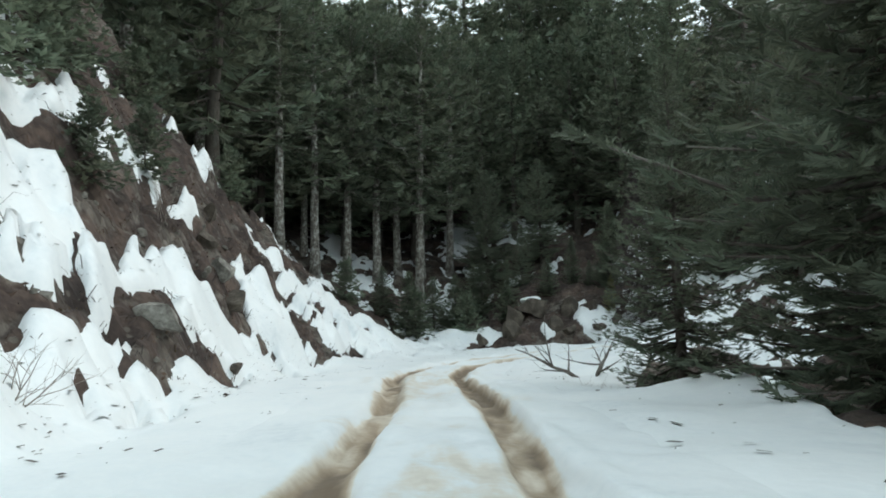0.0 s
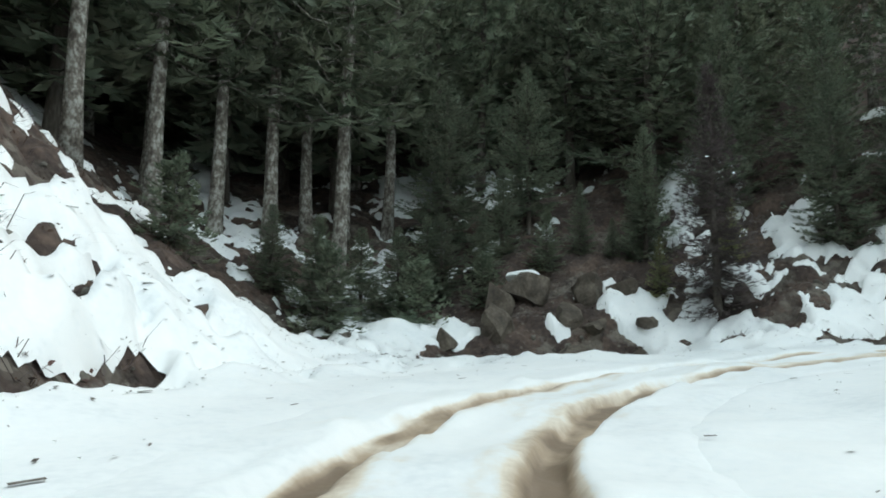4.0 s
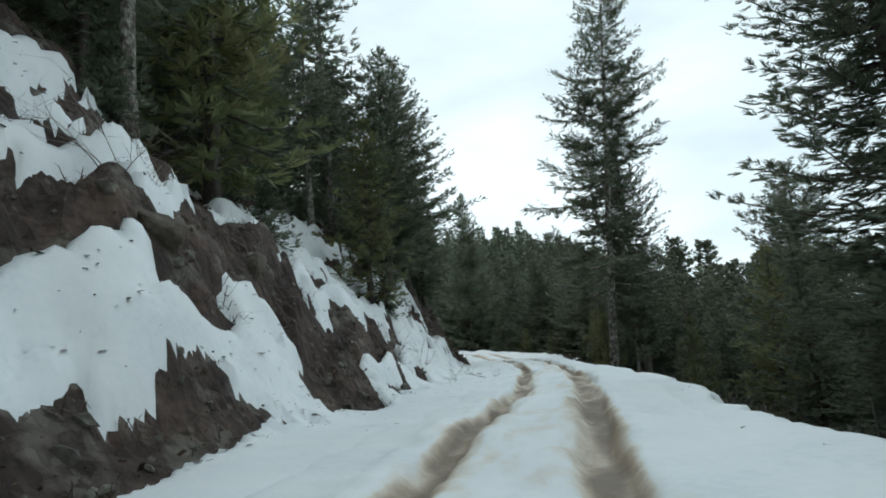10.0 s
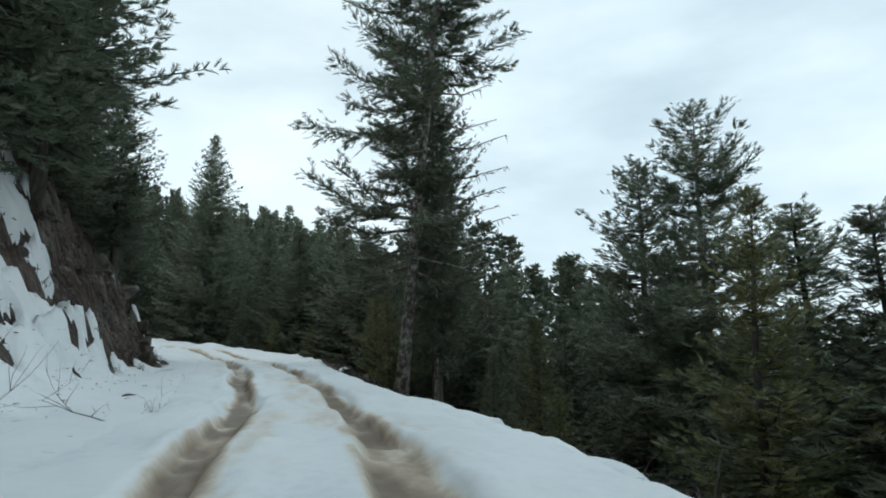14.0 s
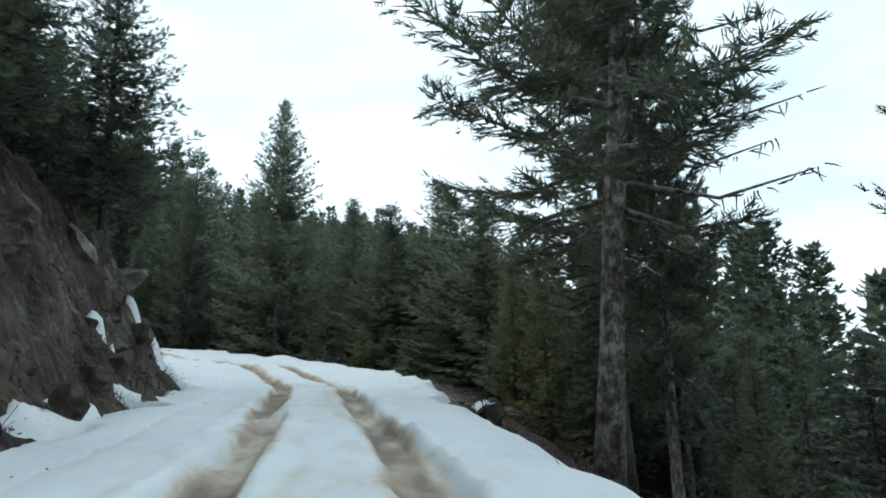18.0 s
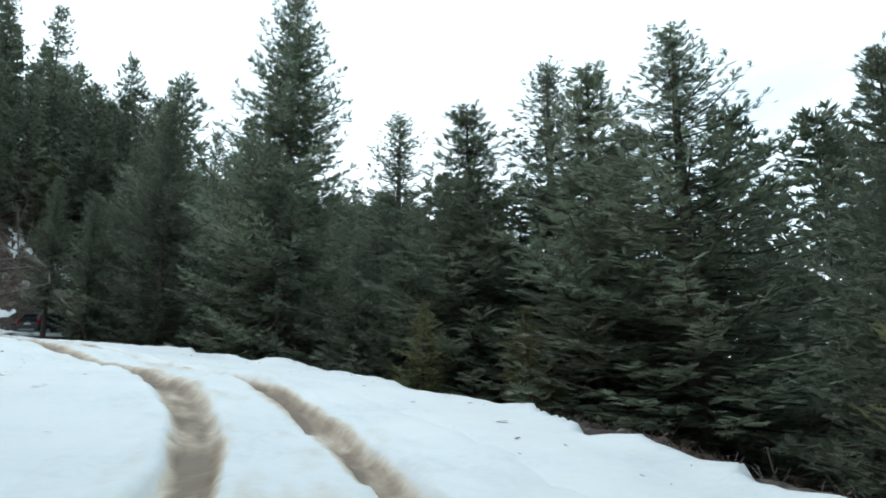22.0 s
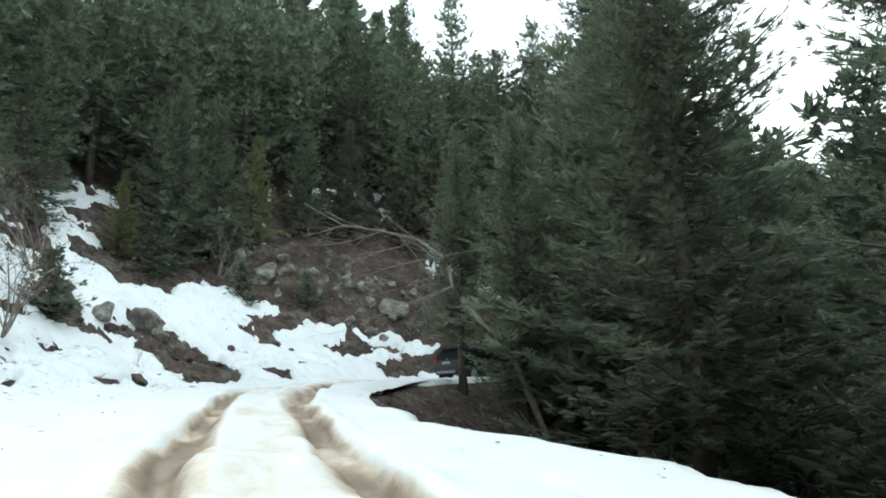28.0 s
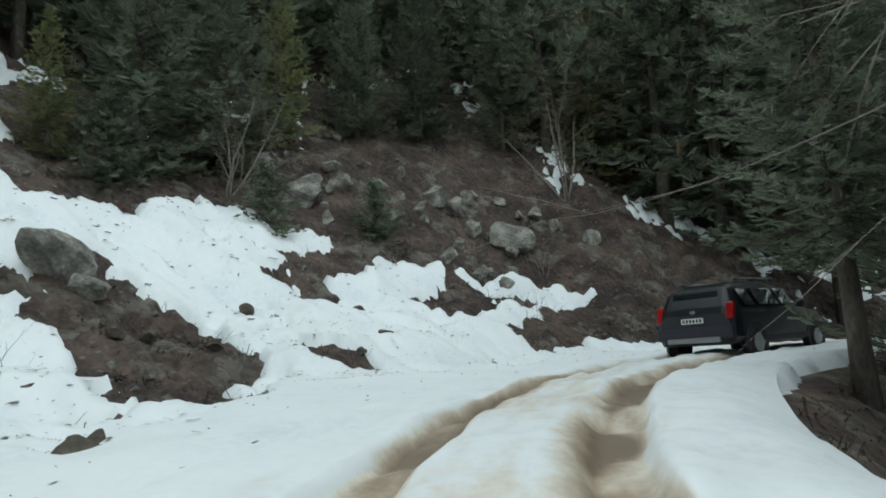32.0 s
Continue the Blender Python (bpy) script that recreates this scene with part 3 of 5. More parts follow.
def snow_amount(x, y, d, at, bank):
    """Above zero snow lies, up to one where it is deep."""
    foot, edge, arc = bank[..., 0], bank[..., 4], bank[..., 5]
    plan_x, plan_y = x, y
    x, y = unrolled(x, y, d, bank)
    streak = fbm(arc / 0.8, d / 1.5 + 0.2 * arc, 1.5, 21, 4)
    steep = smooth(0.75, 1.05, bank[..., 1])
    up = (d - foot) * np.hypot(1, np.clip(bank[..., 1], 0, 1.8))

    def grain(size, seed, octaves, fade=0.5):
        """Noise over the ground; on steep faces it is drawn out along the road."""
        return (1 - steep) * fbm(x, y, size, seed, octaves, fade) + steep * fbm(0.5 * arc, up - 0.12 * arc, size, seed, octaves, fade)

    small = grain(1.2, 25, 2, 0.6)
    crumb = grain(0.62, 27, 1)
    big = fbm(x, y, 7.0, 31, 2)
    gentle = 1 - 0.6 * smooth(0.7, 1.2, bank[..., 1])
    crumb = crumb + gentle * grain(0.42, 29, 2, 0.8)
    worn = smooth(14, 15, at) * (1 - smooth(20, 22, at))
    slope = smooth(24, 26, at) * (1 - smooth(32, 33.5, at))
    clump = grain(2.2, 23, 2)
    south = 1 - smooth(6.5, 8, at)
    snowy = smooth(12, 13, at) * (1 - smooth(18.0, 18.8, at))
    bankside = 0.10 - 0.16 * worn * (1 - snowy) + (0.32 * smooth(15, 16.5, at) + 0.06) * snowy + 0.22 * smooth(6.8, 7.6, at) * (1 - smooth(8.8, 9.5, at)) + 0.05 * south - 0.20 * smooth(9.2, 10.0, at) * (1 - smooth(12.4, 13.2, at)) + 0.06 * streak + 0.46 * clump + 0.52 * small + 0.24 * crumb + 0.35 * big - (0.055 - 0.035 * slope + 0.02 * south) * np.maximum(d - foot - 3, 0)
    shaped = smooth(60, 63, arc) * (1 - smooth(75, 79, arc)) + smooth(89, 91, arc) * (1 - smooth(107, 112, arc)) + smooth(171, 174, arc) * (1 - smooth(190, 193, arc))
    speck = fbm((0.82 * arc + 0.57 * up) / 2.4, (0.82 * up - 0.57 * arc) / 0.9, 0.5, 35, 2, 0.7)
    bankside = bankside - 0.95 * smooth(0.6, 1.1, bank[..., 1]) * smooth(0.08, 0.65, speck)
    bankside = bankside - 0.7 * slope * smooth(0.3, 0.85, fbm(x, y, 0.75, 37, 2, 0.7)) * (1 - smooth(0.6, 1.1, bank[..., 1]))
    ragged = (0.20 - 0.12 * steep) * grain(0.45, 33, 2, 0.8)
    bankside = bankside * (1 - 0.45 * shaped) + ragged + 0.55 * smooth(171, 174, arc) * (1 - smooth(190, 193, arc)) * (1 - 1.3 * smooth(7.5, 10.5, d - foot)) - 0.06 * (1 - smooth(75, 79, arc)) - 0.2 * smooth(91, 94, arc) * (1 - smooth(108, 114, arc))
    woods = -0.40 + 0.12 * streak + 0.25 * clump + 0.36 * small + 0.3 * crumb + 0.55 * big
    gully = smooth(7, 8.5, at) * (1 - smooth(10.6, 11.6, at))
    far = smooth(7 - 3.5 * gully + 6 * slope, 13 - 5 * gully + 7 * slope, d - foot)
    left = bankside * (1 - far) + woods * far
    right = -0.62 - 0.4 * (1 - smooth(6, 8, at)) + 0.4 * small + 0.1 * crumb + 0.5 * big
    wob = 0.5 * fbm(x, y, 2.0, 41, 3)
    on_left = smooth(-0.6, 1.0, d - foot + 0.8 * wob)
    on_right = smooth(-0.2, 0.5, -d - edge + wob)
    n = 1.0 * (1 - on_left) * (1 - on_right) + left * on_left + right * on_right
    n = n + 0.95 * on_left * laid(arc + 0.40 * grain(0.9, 43, 3), d + 0.12 * grain(0.7, 44, 3), SOUTH + SOUTH_TOP + GULLY + CUTTING + CUTTING_BARE + SLOPE + SLOPE_TOP)
    for mx, my, r, wgt in MELT + MELT_EAST:
        n = n + wgt * on_left * np.exp(-((plan_x - mx) ** 2 + (plan_y - my) ** 2) / (r * r))
    return np.clip(n, -1, 1.2)


def cells(x0, x1, y0, y1, step, keep):
    """A height-field grid; keep(x, y) says which cells stay. Returns the corner places and the quads."""
    xs, ys = np.arange(x0, x1 + step / 2, step), np.arange(y0, y1 + step / 2, step)
    gx, gy = np.meshgrid(xs, ys, indexing="ij")
    mx, my = np.meshgrid(xs[:-1] + step / 2, ys[:-1] + step / 2, indexing="ij")
    stay = keep(mx, my)
    i, j = np.nonzero(stay)
    w = len(ys)
    quads = np.stack([i * w + j, (i + 1) * w + j, (i + 1) * w + j + 1, i * w + j + 1], axis=1)
    used, back = np.unique(quads, return_inverse=True)
    return gx.ravel()[used], gy.ravel()[used], back.reshape(-1, 4)


def near_road(reach, right=11):
    def keep(mx, my):
        d, at = road_frame(mx, my)[:2]
        wide = np.where((d > 0) & (at > 6.5) & (at < 11.5), reach + 13, np.where((d > 0) & (at > 26) & (at < 34), reach + 7, reach))
        wide = np.where(d < 0, np.minimum(wide, right), wide)
        return (np.abs(d) < wide) & (my > -14) & (my < 60) & (mx < 122) & (my > -16)
    return keep


def grid_mesh(name, x, y, z, quads, mat):
    me = bpy.data.meshes.new(name)
    me.vertices.add(len(x))
    me.vertices.foreach_set("co", np.stack([x, y, z], axis=1).ravel())
    me.loops.add(quads.size)
    me.loops.foreach_set("vertex_index", quads.ravel())
    me.polygons.add(len(quads))
    me.polygons.foreach_set("loop_start", np.arange(0, quads.size, 4))
    me.polygons.foreach_set("use_smooth", np.ones(len(quads), bool))
    me.materials.append(mat)
    me.update(calc_edges=True)
    me.validate()
    return me


FINE, REACH = 0.12, 14.0
fx, fy, fq = cells(-18.05, 122.55, -16.15, 60.04, FINE, near_road(REACH))
fz, fd, fat, fbank = ground_height(fx, fy)
amount = snow_amount(fx, fy, fd, fat, fbank)


def rut_depth(d, arc):
    """The two wheel tracks and how brown they are."""
    wob = 0.10 * fbm(arc / 4, 0 * arc, 1.5, 61, 2)
    off = np.minimum(np.abs(d - 0.76 + wob), np.abs(d + 0.76 + wob * 0.7))
    edge = 0.08 * fbm(arc / 7, d * 1.5, 0.4, 71, 2)
    deep = 1 - smooth(0.12, 0.29, off + edge + 0.015 * fbm(arc, d * 1.5, 0.35, 73, 2, 0.7))
    patch = 0.5 + 0.5 * fbm(arc / 5, d, 1.2, 77, 2)
    inner = smooth(0.10, -0.10, np.abs(d) - 0.76)
    stain = 1 - smooth(0.12, 0.28 + (0.06 + 0.34 * inner) * patch, off + 0.06 * fbm(arc / 4, d * 1.2, 0.5, 81, 3))
    middle = (1 - smooth(0.45, 0.95, np.abs(d))) * np.clip(0.42 + 0.7 * fbm(arc / 4, d, 0.8, 91, 3, 0.7), 0, 0.9)
    splash = (1 - smooth(0.9, 2.1, np.abs(d))) * np.clip(0.9 * fbm(arc / 2.5, d, 0.7, 93, 3, 0.7) - 0.1, 0, 0.6)
    # slush is churned and half washed out in places
    blotch = np.clip(0.85 + 0.38 * fbm(arc / 3, d, 0.5, 95, 3, 0.7), 0.45, 1.15)
    return deep, np.maximum(stain * blotch, np.maximum(0.42 * middle, 0.45 * splash))


def snow_level(z, amount, x, y, steep=0.0):
    return z + (0.17 + 0.10 * steep) * np.tanh(6.0 * amount) + 0.05 * smooth(0.3, 1, amount) * fbm(x, y, 1.6, 51, 3) + 0.045 * smooth(0.05, 0.5, amount) * steep * fbm(x, y, 0.7, 53, 2)


TRACK = 2.3
in_track = np.abs(fd) < TRACK - 0.6
clods = np.random.default_rng(3)
bare_side = smooth(0.2, 1.0, np.abs(fd) - np.minimum(fbank[:, 0], fbank[:, 4] + 0.5))
ground_z = fz + clods.normal(0, 0.024, len(fz)) * bare_side - 0.03 - 0.2 * smooth(0.2, -0.6, np.abs(fd) - fbank[:, 4])
snow_z = snow_level(fz, amount, fx, fy, smooth(0.5, 2.0, fd - fbank[:, 0]) * np.clip(fbank[:, 1], 0, 1.6))
cx, cy, cq = cells(-160, 320, -260, 240, 4.0, lambda mx, my: ~near_road(REACH - 5, 7)(mx, my))
cz, cd, cat, cbank = ground_height(cx, cy, fine=False)
gx, gy, gz = np.concatenate([fx, cx]), np.concatenate([fy, cy]), np.concatenate([ground_z, cz - 0.25])
ground = tagged(new("ground", grid_mesh("ground", gx, gy, gz, np.concatenate([fq, cq + len(fx)]), EARTH)),
                "dark brown forest soil with needle litter and stones", "ground", kind="structure")
ground.data.polygons.foreach_set("use_smooth", np.zeros(len(ground.data.polygons), bool))
sq = fq[(amount[fq] > -0.12).any(axis=1) & ~in_track[fq].all(axis=1)]
su, sb = np.unique(sq, return_inverse=True)
snow_me = grid_mesh("snow_cover", fx[su], fy[su], snow_z[su] - 0.05 * (1 - smooth(TRACK - 0.6, TRACK, np.abs(fd)))[su], sb.reshape(-1, 4), SNOW)
snow = tagged(new("snow_cover", snow_me), "patchy wet spring snow over the banks and verges", "snow", kind="structure")

# the driven strip of the road, laid along it
run = np.arange(ARC[2] + 18, np.interp(34.6, ROAD_AT, ARC), 0.09)
across = np.arange(-TRACK, TRACK + 0.01, 0.0575)
rx, ry, ux, uy = (np.interp(run, ARC, v) for v in (ROAD[:, 0], ROAD[:, 1], TANGENT[:, 0], TANGENT[:, 1]))
for _ in range(3):
    ux, uy = (np.convolve(np.pad(v, 4, "edge"), np.ones(9) / 9, "valid") for v in (ux, uy))
px, py = rx[:, None] - uy[:, None] * across, ry[:, None] + ux[:, None] * across
rs, rd = np.broadcast_to(run[:, None], px.shape), np.broadcast_to(across, px.shape)
pz, _, pat, pbank = ground_height(px, py)
deep, stain = rut_depth(rd, rs)
churn = fbm(px, py, 0.6, 55, 2, 0.6)
pz = snow_level(pz, np.ones_like(pz), px, py) - 0.15 * deep + 0.03 * deep * churn - 0.02 * stain + 0.02 * stain * churn + 0.015 * fbm(px, py, 0.5, 58, 2)
lip = np.exp(-((np.minimum(np.abs(rd - 0.76), np.abs(rd + 0.76)) - 0.42) / 0.12) ** 2)
pz = pz + 0.03 * lip * (0.6 + 1.0 * fbm(rs, rd, 0.55, 57, 2, 0.6)) - 0.05 * smooth(TRACK - 0.6, TRACK, np.abs(rd))
ni, nj = px.shape
ids = np.arange(ni * nj).reshape(ni, nj)
rq = np.stack([ids[:-1, :-1], ids[1:, :-1], ids[1:, 1:], ids[:-1, 1:]], axis=-1).reshape(-1, 4)[:, ::-1]
road_me = grid_mesh("road", px.ravel(), py.ravel(), pz.ravel(), rq, SNOW)
mud = road_me.attributes.new("mud", "FLOAT", "POINT")
mud.data.foreach_set("value", np.clip(stain * (0.55 + 0.45 * deep), 0, 1).astype(np.float32).ravel())
lane_at = road_me.attributes.new("lane", "FLOAT_VECTOR", "POINT")
lane_at.data.foreach_set("vector", np.stack([rs * 0.45, rd, 0 * rd], axis=-1).astype(np.float32).ravel())
tagged(new("road", road_me), "snow-covered forest track with two muddy brown wheel ruts", "road", kind="structure")


# ---- conifers ----
def fir_meshes(name, seed, h, clear, radius, needles, bark, kites=5, whorl=0.42, per=6, step=0.26, thick=None, gaps=0.1, blade=0.42, limbs=True, droop=0.25, flat=1.0, uneven=0.0, bare=None, extra=(), dead=(), inner=0.2, fan=0.0):
    """Trunk and crown of a fir of height h, bare up to clear, crown radius at its widest. extra, dead: single boughs (height, azimuth, length, rise). inner: where the foliage starts on a bough. fan: how far side twigs spread, in shares of its length."""
    rng = np.random.default_rng(seed)
    thick = thick or h * 0.013 + 0.03
    lean = rng.normal(0, 0.012, 2)
    zs = np.linspace(0, h, 11)
    pieces = [tube([(lean[0] * z + 0.02 * math.sin(z + seed), lean[1] * z + 0.02 * math.cos(1.3 * z), z - (0.5 if z == 0 else 0)) for z in zs],
                   [max(0.012, thick * (1.3 if z == 0 else 1) * (1 - z / h) ** 0.8) for z in zs], 10)]
    P, U, W, L = [], [], [], []

    def bough(z0, f, az, ln, rise, rad, leafy=True):
        d = np.array([math.cos(az), math.sin(az)])
        base = np.array([lean[0] * z0, lean[1] * z0])
        bend = rng.normal(0, 0.08) * ln
        out = np.array([-d[1], d[0], 0.0])

        def on(s):
            r = s * ln
            b = bend * s * s
            return np.array([base[0] + d[0] * r + out[0] * b, base[1] + d[1] * r + out[1] * b, z0 + r * rise - 0.10 * ln * math.sin(s * 3.14) + 0.12 * ln * s * s])
        if limbs:
            if kites > 4:
                pieces.append(tube([on(0), on(0.5), on(0.94)], [rad, rad * 0.7, rad * 0.25], 4 if rad > 0.03 else 3))
            else:
                v, fc = tube([on(0), on(0.85)], [rad, rad * 0.3], 3)
                pieces.append((v, fc[:3]))
        if not leafy:
            for i in range(int(ln / 0.22)):
                s = rng.uniform(0.3, 1.0)
                p = on(s)
                q = p + out * rng.choice((-1, 1)) * rng.uniform(0.08, 0.45) + np.array([d[0] * 0.15, d[1] * 0.15, rng.uniform(-0.25, 0.1)])
                pieces.append(tube([p, (p + q) / 2 + rng.normal(0, 0.02, 3), q], [0.02, 0.016, 0.006], 3))
            return
        n = max(2, int(ln / step))
        for i in range(n + 1):
            s = inner + (1 - inner) * i / n if ln > 0.8 else (i + 0.4) / (n + 0.4)
            p = on(s)
            fwd = on(min(s + 0.05, 1.05)) - on(s)
            fwd /= np.linalg.norm(fwd) + 1e-9
            size = blade * (0.75 + 0.5 * rng.random()) * (0.55 + 0.55 * (1 - s) * min(1, ln / 2) + 0.2) * (0.75 + 0.25 * (1 - f)) * (1 - 0.3 * f ** 3)
            for sgn in ((1, -1, 0) if i == n else (1, -1)):
                u = fwd * (0.75 if sgn else 1) + out * sgn * (0.9 + rng.normal(0, 0.22)) + np.array([0, 0, rng.normal(0.0, 0.25)])
                u /= np.linalg.norm(u)
                w = np.cross(u, [0, 0, 1.0]) + rng.normal(0, 0.35, 3)
                w /= np.linalg.norm(w) + 1e-9
                P.append(p + rng.normal(0, 0.05, 3)), U.append(u), W.append(w), L.append(size)
                spread = fan * ln * (0.35 + 1.3 * s * (1.25 - s)) if sgn and ln > 0.9 else 0
                for k in (0.55, 1.1):
                    if spread > 0.12:
                        P.append(p + u * spread * k + rng.normal(0, 0.07, 3)), U.append(u + rng.normal(0, 0.2, 3)), W.append(w), L.append(size * (1.05 - 0.2 * k))
                if spread > 0.2:
                    v3, f3 = tube([p, p + u * spread * 1.2], [rad * 0.35, 0.006], 3)
                    pieces.append((v3, f3[:3]))

    z = clear
    while z < h - 0.12:
        f = (z - clear) / max(h - clear, 0.1)
        reach = radius * min(1.0, 0.6 + 2.2 * f) * (1 - f) ** flat + 0.05 + 0.15 * (1 - f)
        turn = rng.uniform(0, 6.28)
        lump = rng.uniform(0.82, 1.12)
        swell = 1 + uneven * math.sin(2.1 * z + seed) * math.cos(0.83 * z)
        for k in range(per):
            if rng.random() < gaps:
                continue
            if bare and z < bare[2] and math.cos(turn + 2 * math.pi * k / per - radians(bare[0])) > math.cos(radians(bare[1])):
                continue
            ln = reach * lump * swell * rng.uniform(0.6 - 0.4 * uneven, 1.12)
            bough(z + rng.uniform(-0.2, 0.2), f, turn + 2 * math.pi * k / per + rng.normal(0, 0.25), ln, 0.6 * f - droop * (1 - f) + rng.normal(0, 0.11), 0.008 + 0.011 * ln)
        z += whorl * (0.7 + 0.6 * rng.random()) * (1.0 - 0.5 * f)
    for z0, az, ln, rise in extra:
        bough(z0, 0.2, radians(az), ln, rise, 0.02 + 0.014 * ln)
    for z0, az, ln, rise in dead:
        bough(z0, 0.2, radians(az), ln, rise, 0.012 + 0.011 * ln, False)
    P, U, W, L = np.array(P), np.array(U), np.array(W), np.array(L)[:, None]
    shoots = [(P, U, L)]
    pairs = {1: (), 3: ((0.22, 0.66),), 5: ((0.22, 0.66), (0.52, 0.48)), 7: ((0.18, 0.58), (0.42, 0.52), (0.66, 0.38)), 9: ((0.12, 0.50), (0.32, 0.50), (0.53, 0.42), (0.74, 0.30)),
             13: ((0.10, 0.46), (0.24, 0.48), (0.38, 0.46), (0.53, 0.40), (0.68, 0.32), (0.83, 0.22))}[kites]
    for s0, frac in pairs:
        for sgn in (1, -1):
            u = U * 0.80 + W * sgn * 0.62 + rng.normal(0, 0.13, U.shape)
            u /= np.linalg.norm(u, axis=1)[:, None]
            shoots.append((P + U * L * (s0 + 0.04 * sgn), u, L * frac * (0.8 + 0.4 * rng.random(L.shape))))
    verts, quads, base = [], [], 0
    wide = {1: 0.34, 3: 0.19, 5: 0.13, 7: 0.12, 9: 0.075, 13: 0.085}[kites]
    for p, u, ln in shoots:
        side = np.cross(u, np.cross(u, W) + np.array([0, 0, 0.3]))
        side /= np.linalg.norm(side, axis=1)[:, None] + 1e-9
        sag = np.array([0, 0, -0.08])
        v = np.stack([p, p + u * ln * 0.5 + side * ln * wide + sag * ln, p + u * ln, p + u * ln * 0.45 - side * ln * wide + sag * ln], axis=1)
        verts.append(v.reshape(-1, 3))
        n = len(p)
        quads.append(np.arange(4 * n).reshape(n, 4) + base)
        base += 4 * n
    crown = grid_mesh(name + "_crown", *np.concatenate(verts).T, np.concatenate(quads), needles)
    crown.polygons.foreach_set("use_smooth", np.zeros(len(crown.polygons), bool))
    tv, tf = joined(pieces)
    print(name, len(crown.polygons) * 2 + len(tf) * 2)
    return mesh_of(name + "_trunk", tv, tf, bark, True), crown


def fir(name, label, *args, group="firs on the slope", **kw):
    """A fir as one thing: an empty at its foot with trunk and crown."""
    trunk, crown = fir_meshes(name, *args, **kw)
    root = tagged(new("fir_tree"), label, "tree", group)
    part("trunk", trunk, None, root)
    part("crown", crown, None, root)
    return root


placed = set()


def plant(proto, x, y, turn, size, tall=1.0, sink=0.1):
    """Sets the first of a kind, then copies, on the ground at x, y."""
    m = pose(x, y, ground_at(x, y)[0] - sink, 0, 0, turn) @ Matrix.Diagonal((size, size, size * tall, 1))
    if proto.name not in placed:
        placed.add(proto.name)
        proto.matrix_basis = m
        return proto
    made = copy_thing(proto, m)
    made.matrix_basis = m
    return made


NEAR = [fir("near_fir_a", "dark green fir with branches down to the snow", 11, 10.0, 0.4, 3.0, NEEDLES, BARK, 13, 0.38, 8, 0.21, blade=0.44),
        fir("near_fir_b", "broad dark green fir with a clear lower trunk", 12, 12.0, 1.8, 3.4, NEEDLES, BARK, 13, 0.40, 9, 0.21, blade=0.44, gaps=0.10, flat=0.8),
        fir("near_fir_c", "young yellowish green fir with dense branches", 13, 8.0, 0.3, 2.4, NEEDLES_YELLOW, BARK, 13, 0.36, 7, 0.20, blade=0.42)]
NEAR.append(fir("near_fir_e", "tall dark fir with a bare lower trunk beside the road", 15, 15.0, 3.3, 3.0, NEEDLES, BARK, 13, 0.37, 9, 0.145, blade=0.33, gaps=0.05, flat=0.75, droop=0.2, uneven=0.2))
OLD = fir("old_fir", "old fir with clumped boughs and a half-bare trunk", 16, 15.0, 3.6, 3.3, NEEDLES, BARK_PALE, 9, 0.50, 8, 0.25, gaps=0.14, blade=0.58, flat=0.6, droop=0.28, uneven=0.4, inner=0.3, fan=0.15)
NEAR.append(fir("near_fir_d", "dark green fir with fine dense twigs beside the road", 14, 10.0, 0.9, 2.8, NEEDLES, BARK, 13, 0.30, 9, 0.135, blade=0.26))
NEAR.append(OLD)
MID = [fir("fir_a", "tall dark fir standing on the wooded slope", 21, 14.0, 2.0, 3.3, NEEDLES, BARK, 7, 0.70, 7, 0.50, blade=0.70, flat=0.75),
       fir("fir_b", "dark fir with a bare lower trunk on the slope", 22, 14.0, 4.5, 2.9, NEEDLES, BARK_PALE, 7, 0.68, 7, 0.50, blade=0.68, gaps=0.15, flat=0.65),
       fir("fir_c", "dense blue-green fir on the wooded slope", 23, 10.0, 0.7, 2.7, NEEDLES, BARK, 7, 0.60, 7, 0.46, blade=0.64, flat=0.85),
       fir("fir_d", "yellowish green fir among darker ones", 24, 11.0, 1.0, 2.7, NEEDLES_YELLOW, BARK, 7, 0.62, 7, 0.46, blade=0.64, flat=0.8)]
FAR = [fir("distant_fir_a", "distant dark fir in the dense wood", 31, 14.0, 2.0, 3.3, NEEDLES, BARK, 3, 0.75, 6, 0.6, blade=0.85, flat=0.75),
       fir("distant_fir_b", "distant slender fir with a bare pale trunk", 32, 14.0, 4.0, 2.7, NEEDLES, BARK_PALE, 3, 0.75, 6, 0.6, blade=0.85, flat=0.7)]
SAPLING = fir("sapling", "small fir sapling on the bank", 41, 2.2, 0.1, 0.95, NEEDLES, BARK, 3, 0.20, 6, 0.2, blade=0.34, thick=0.035)
SPIRE = fir("spire_fir", "tall pointed spruce-like fir above its neighbours", 51, 19.3, 1.0, 4.9, NEEDLES, BARK_PALE, 13, 0.42, 9, 0.24, blade=0.56, flat=0.85)
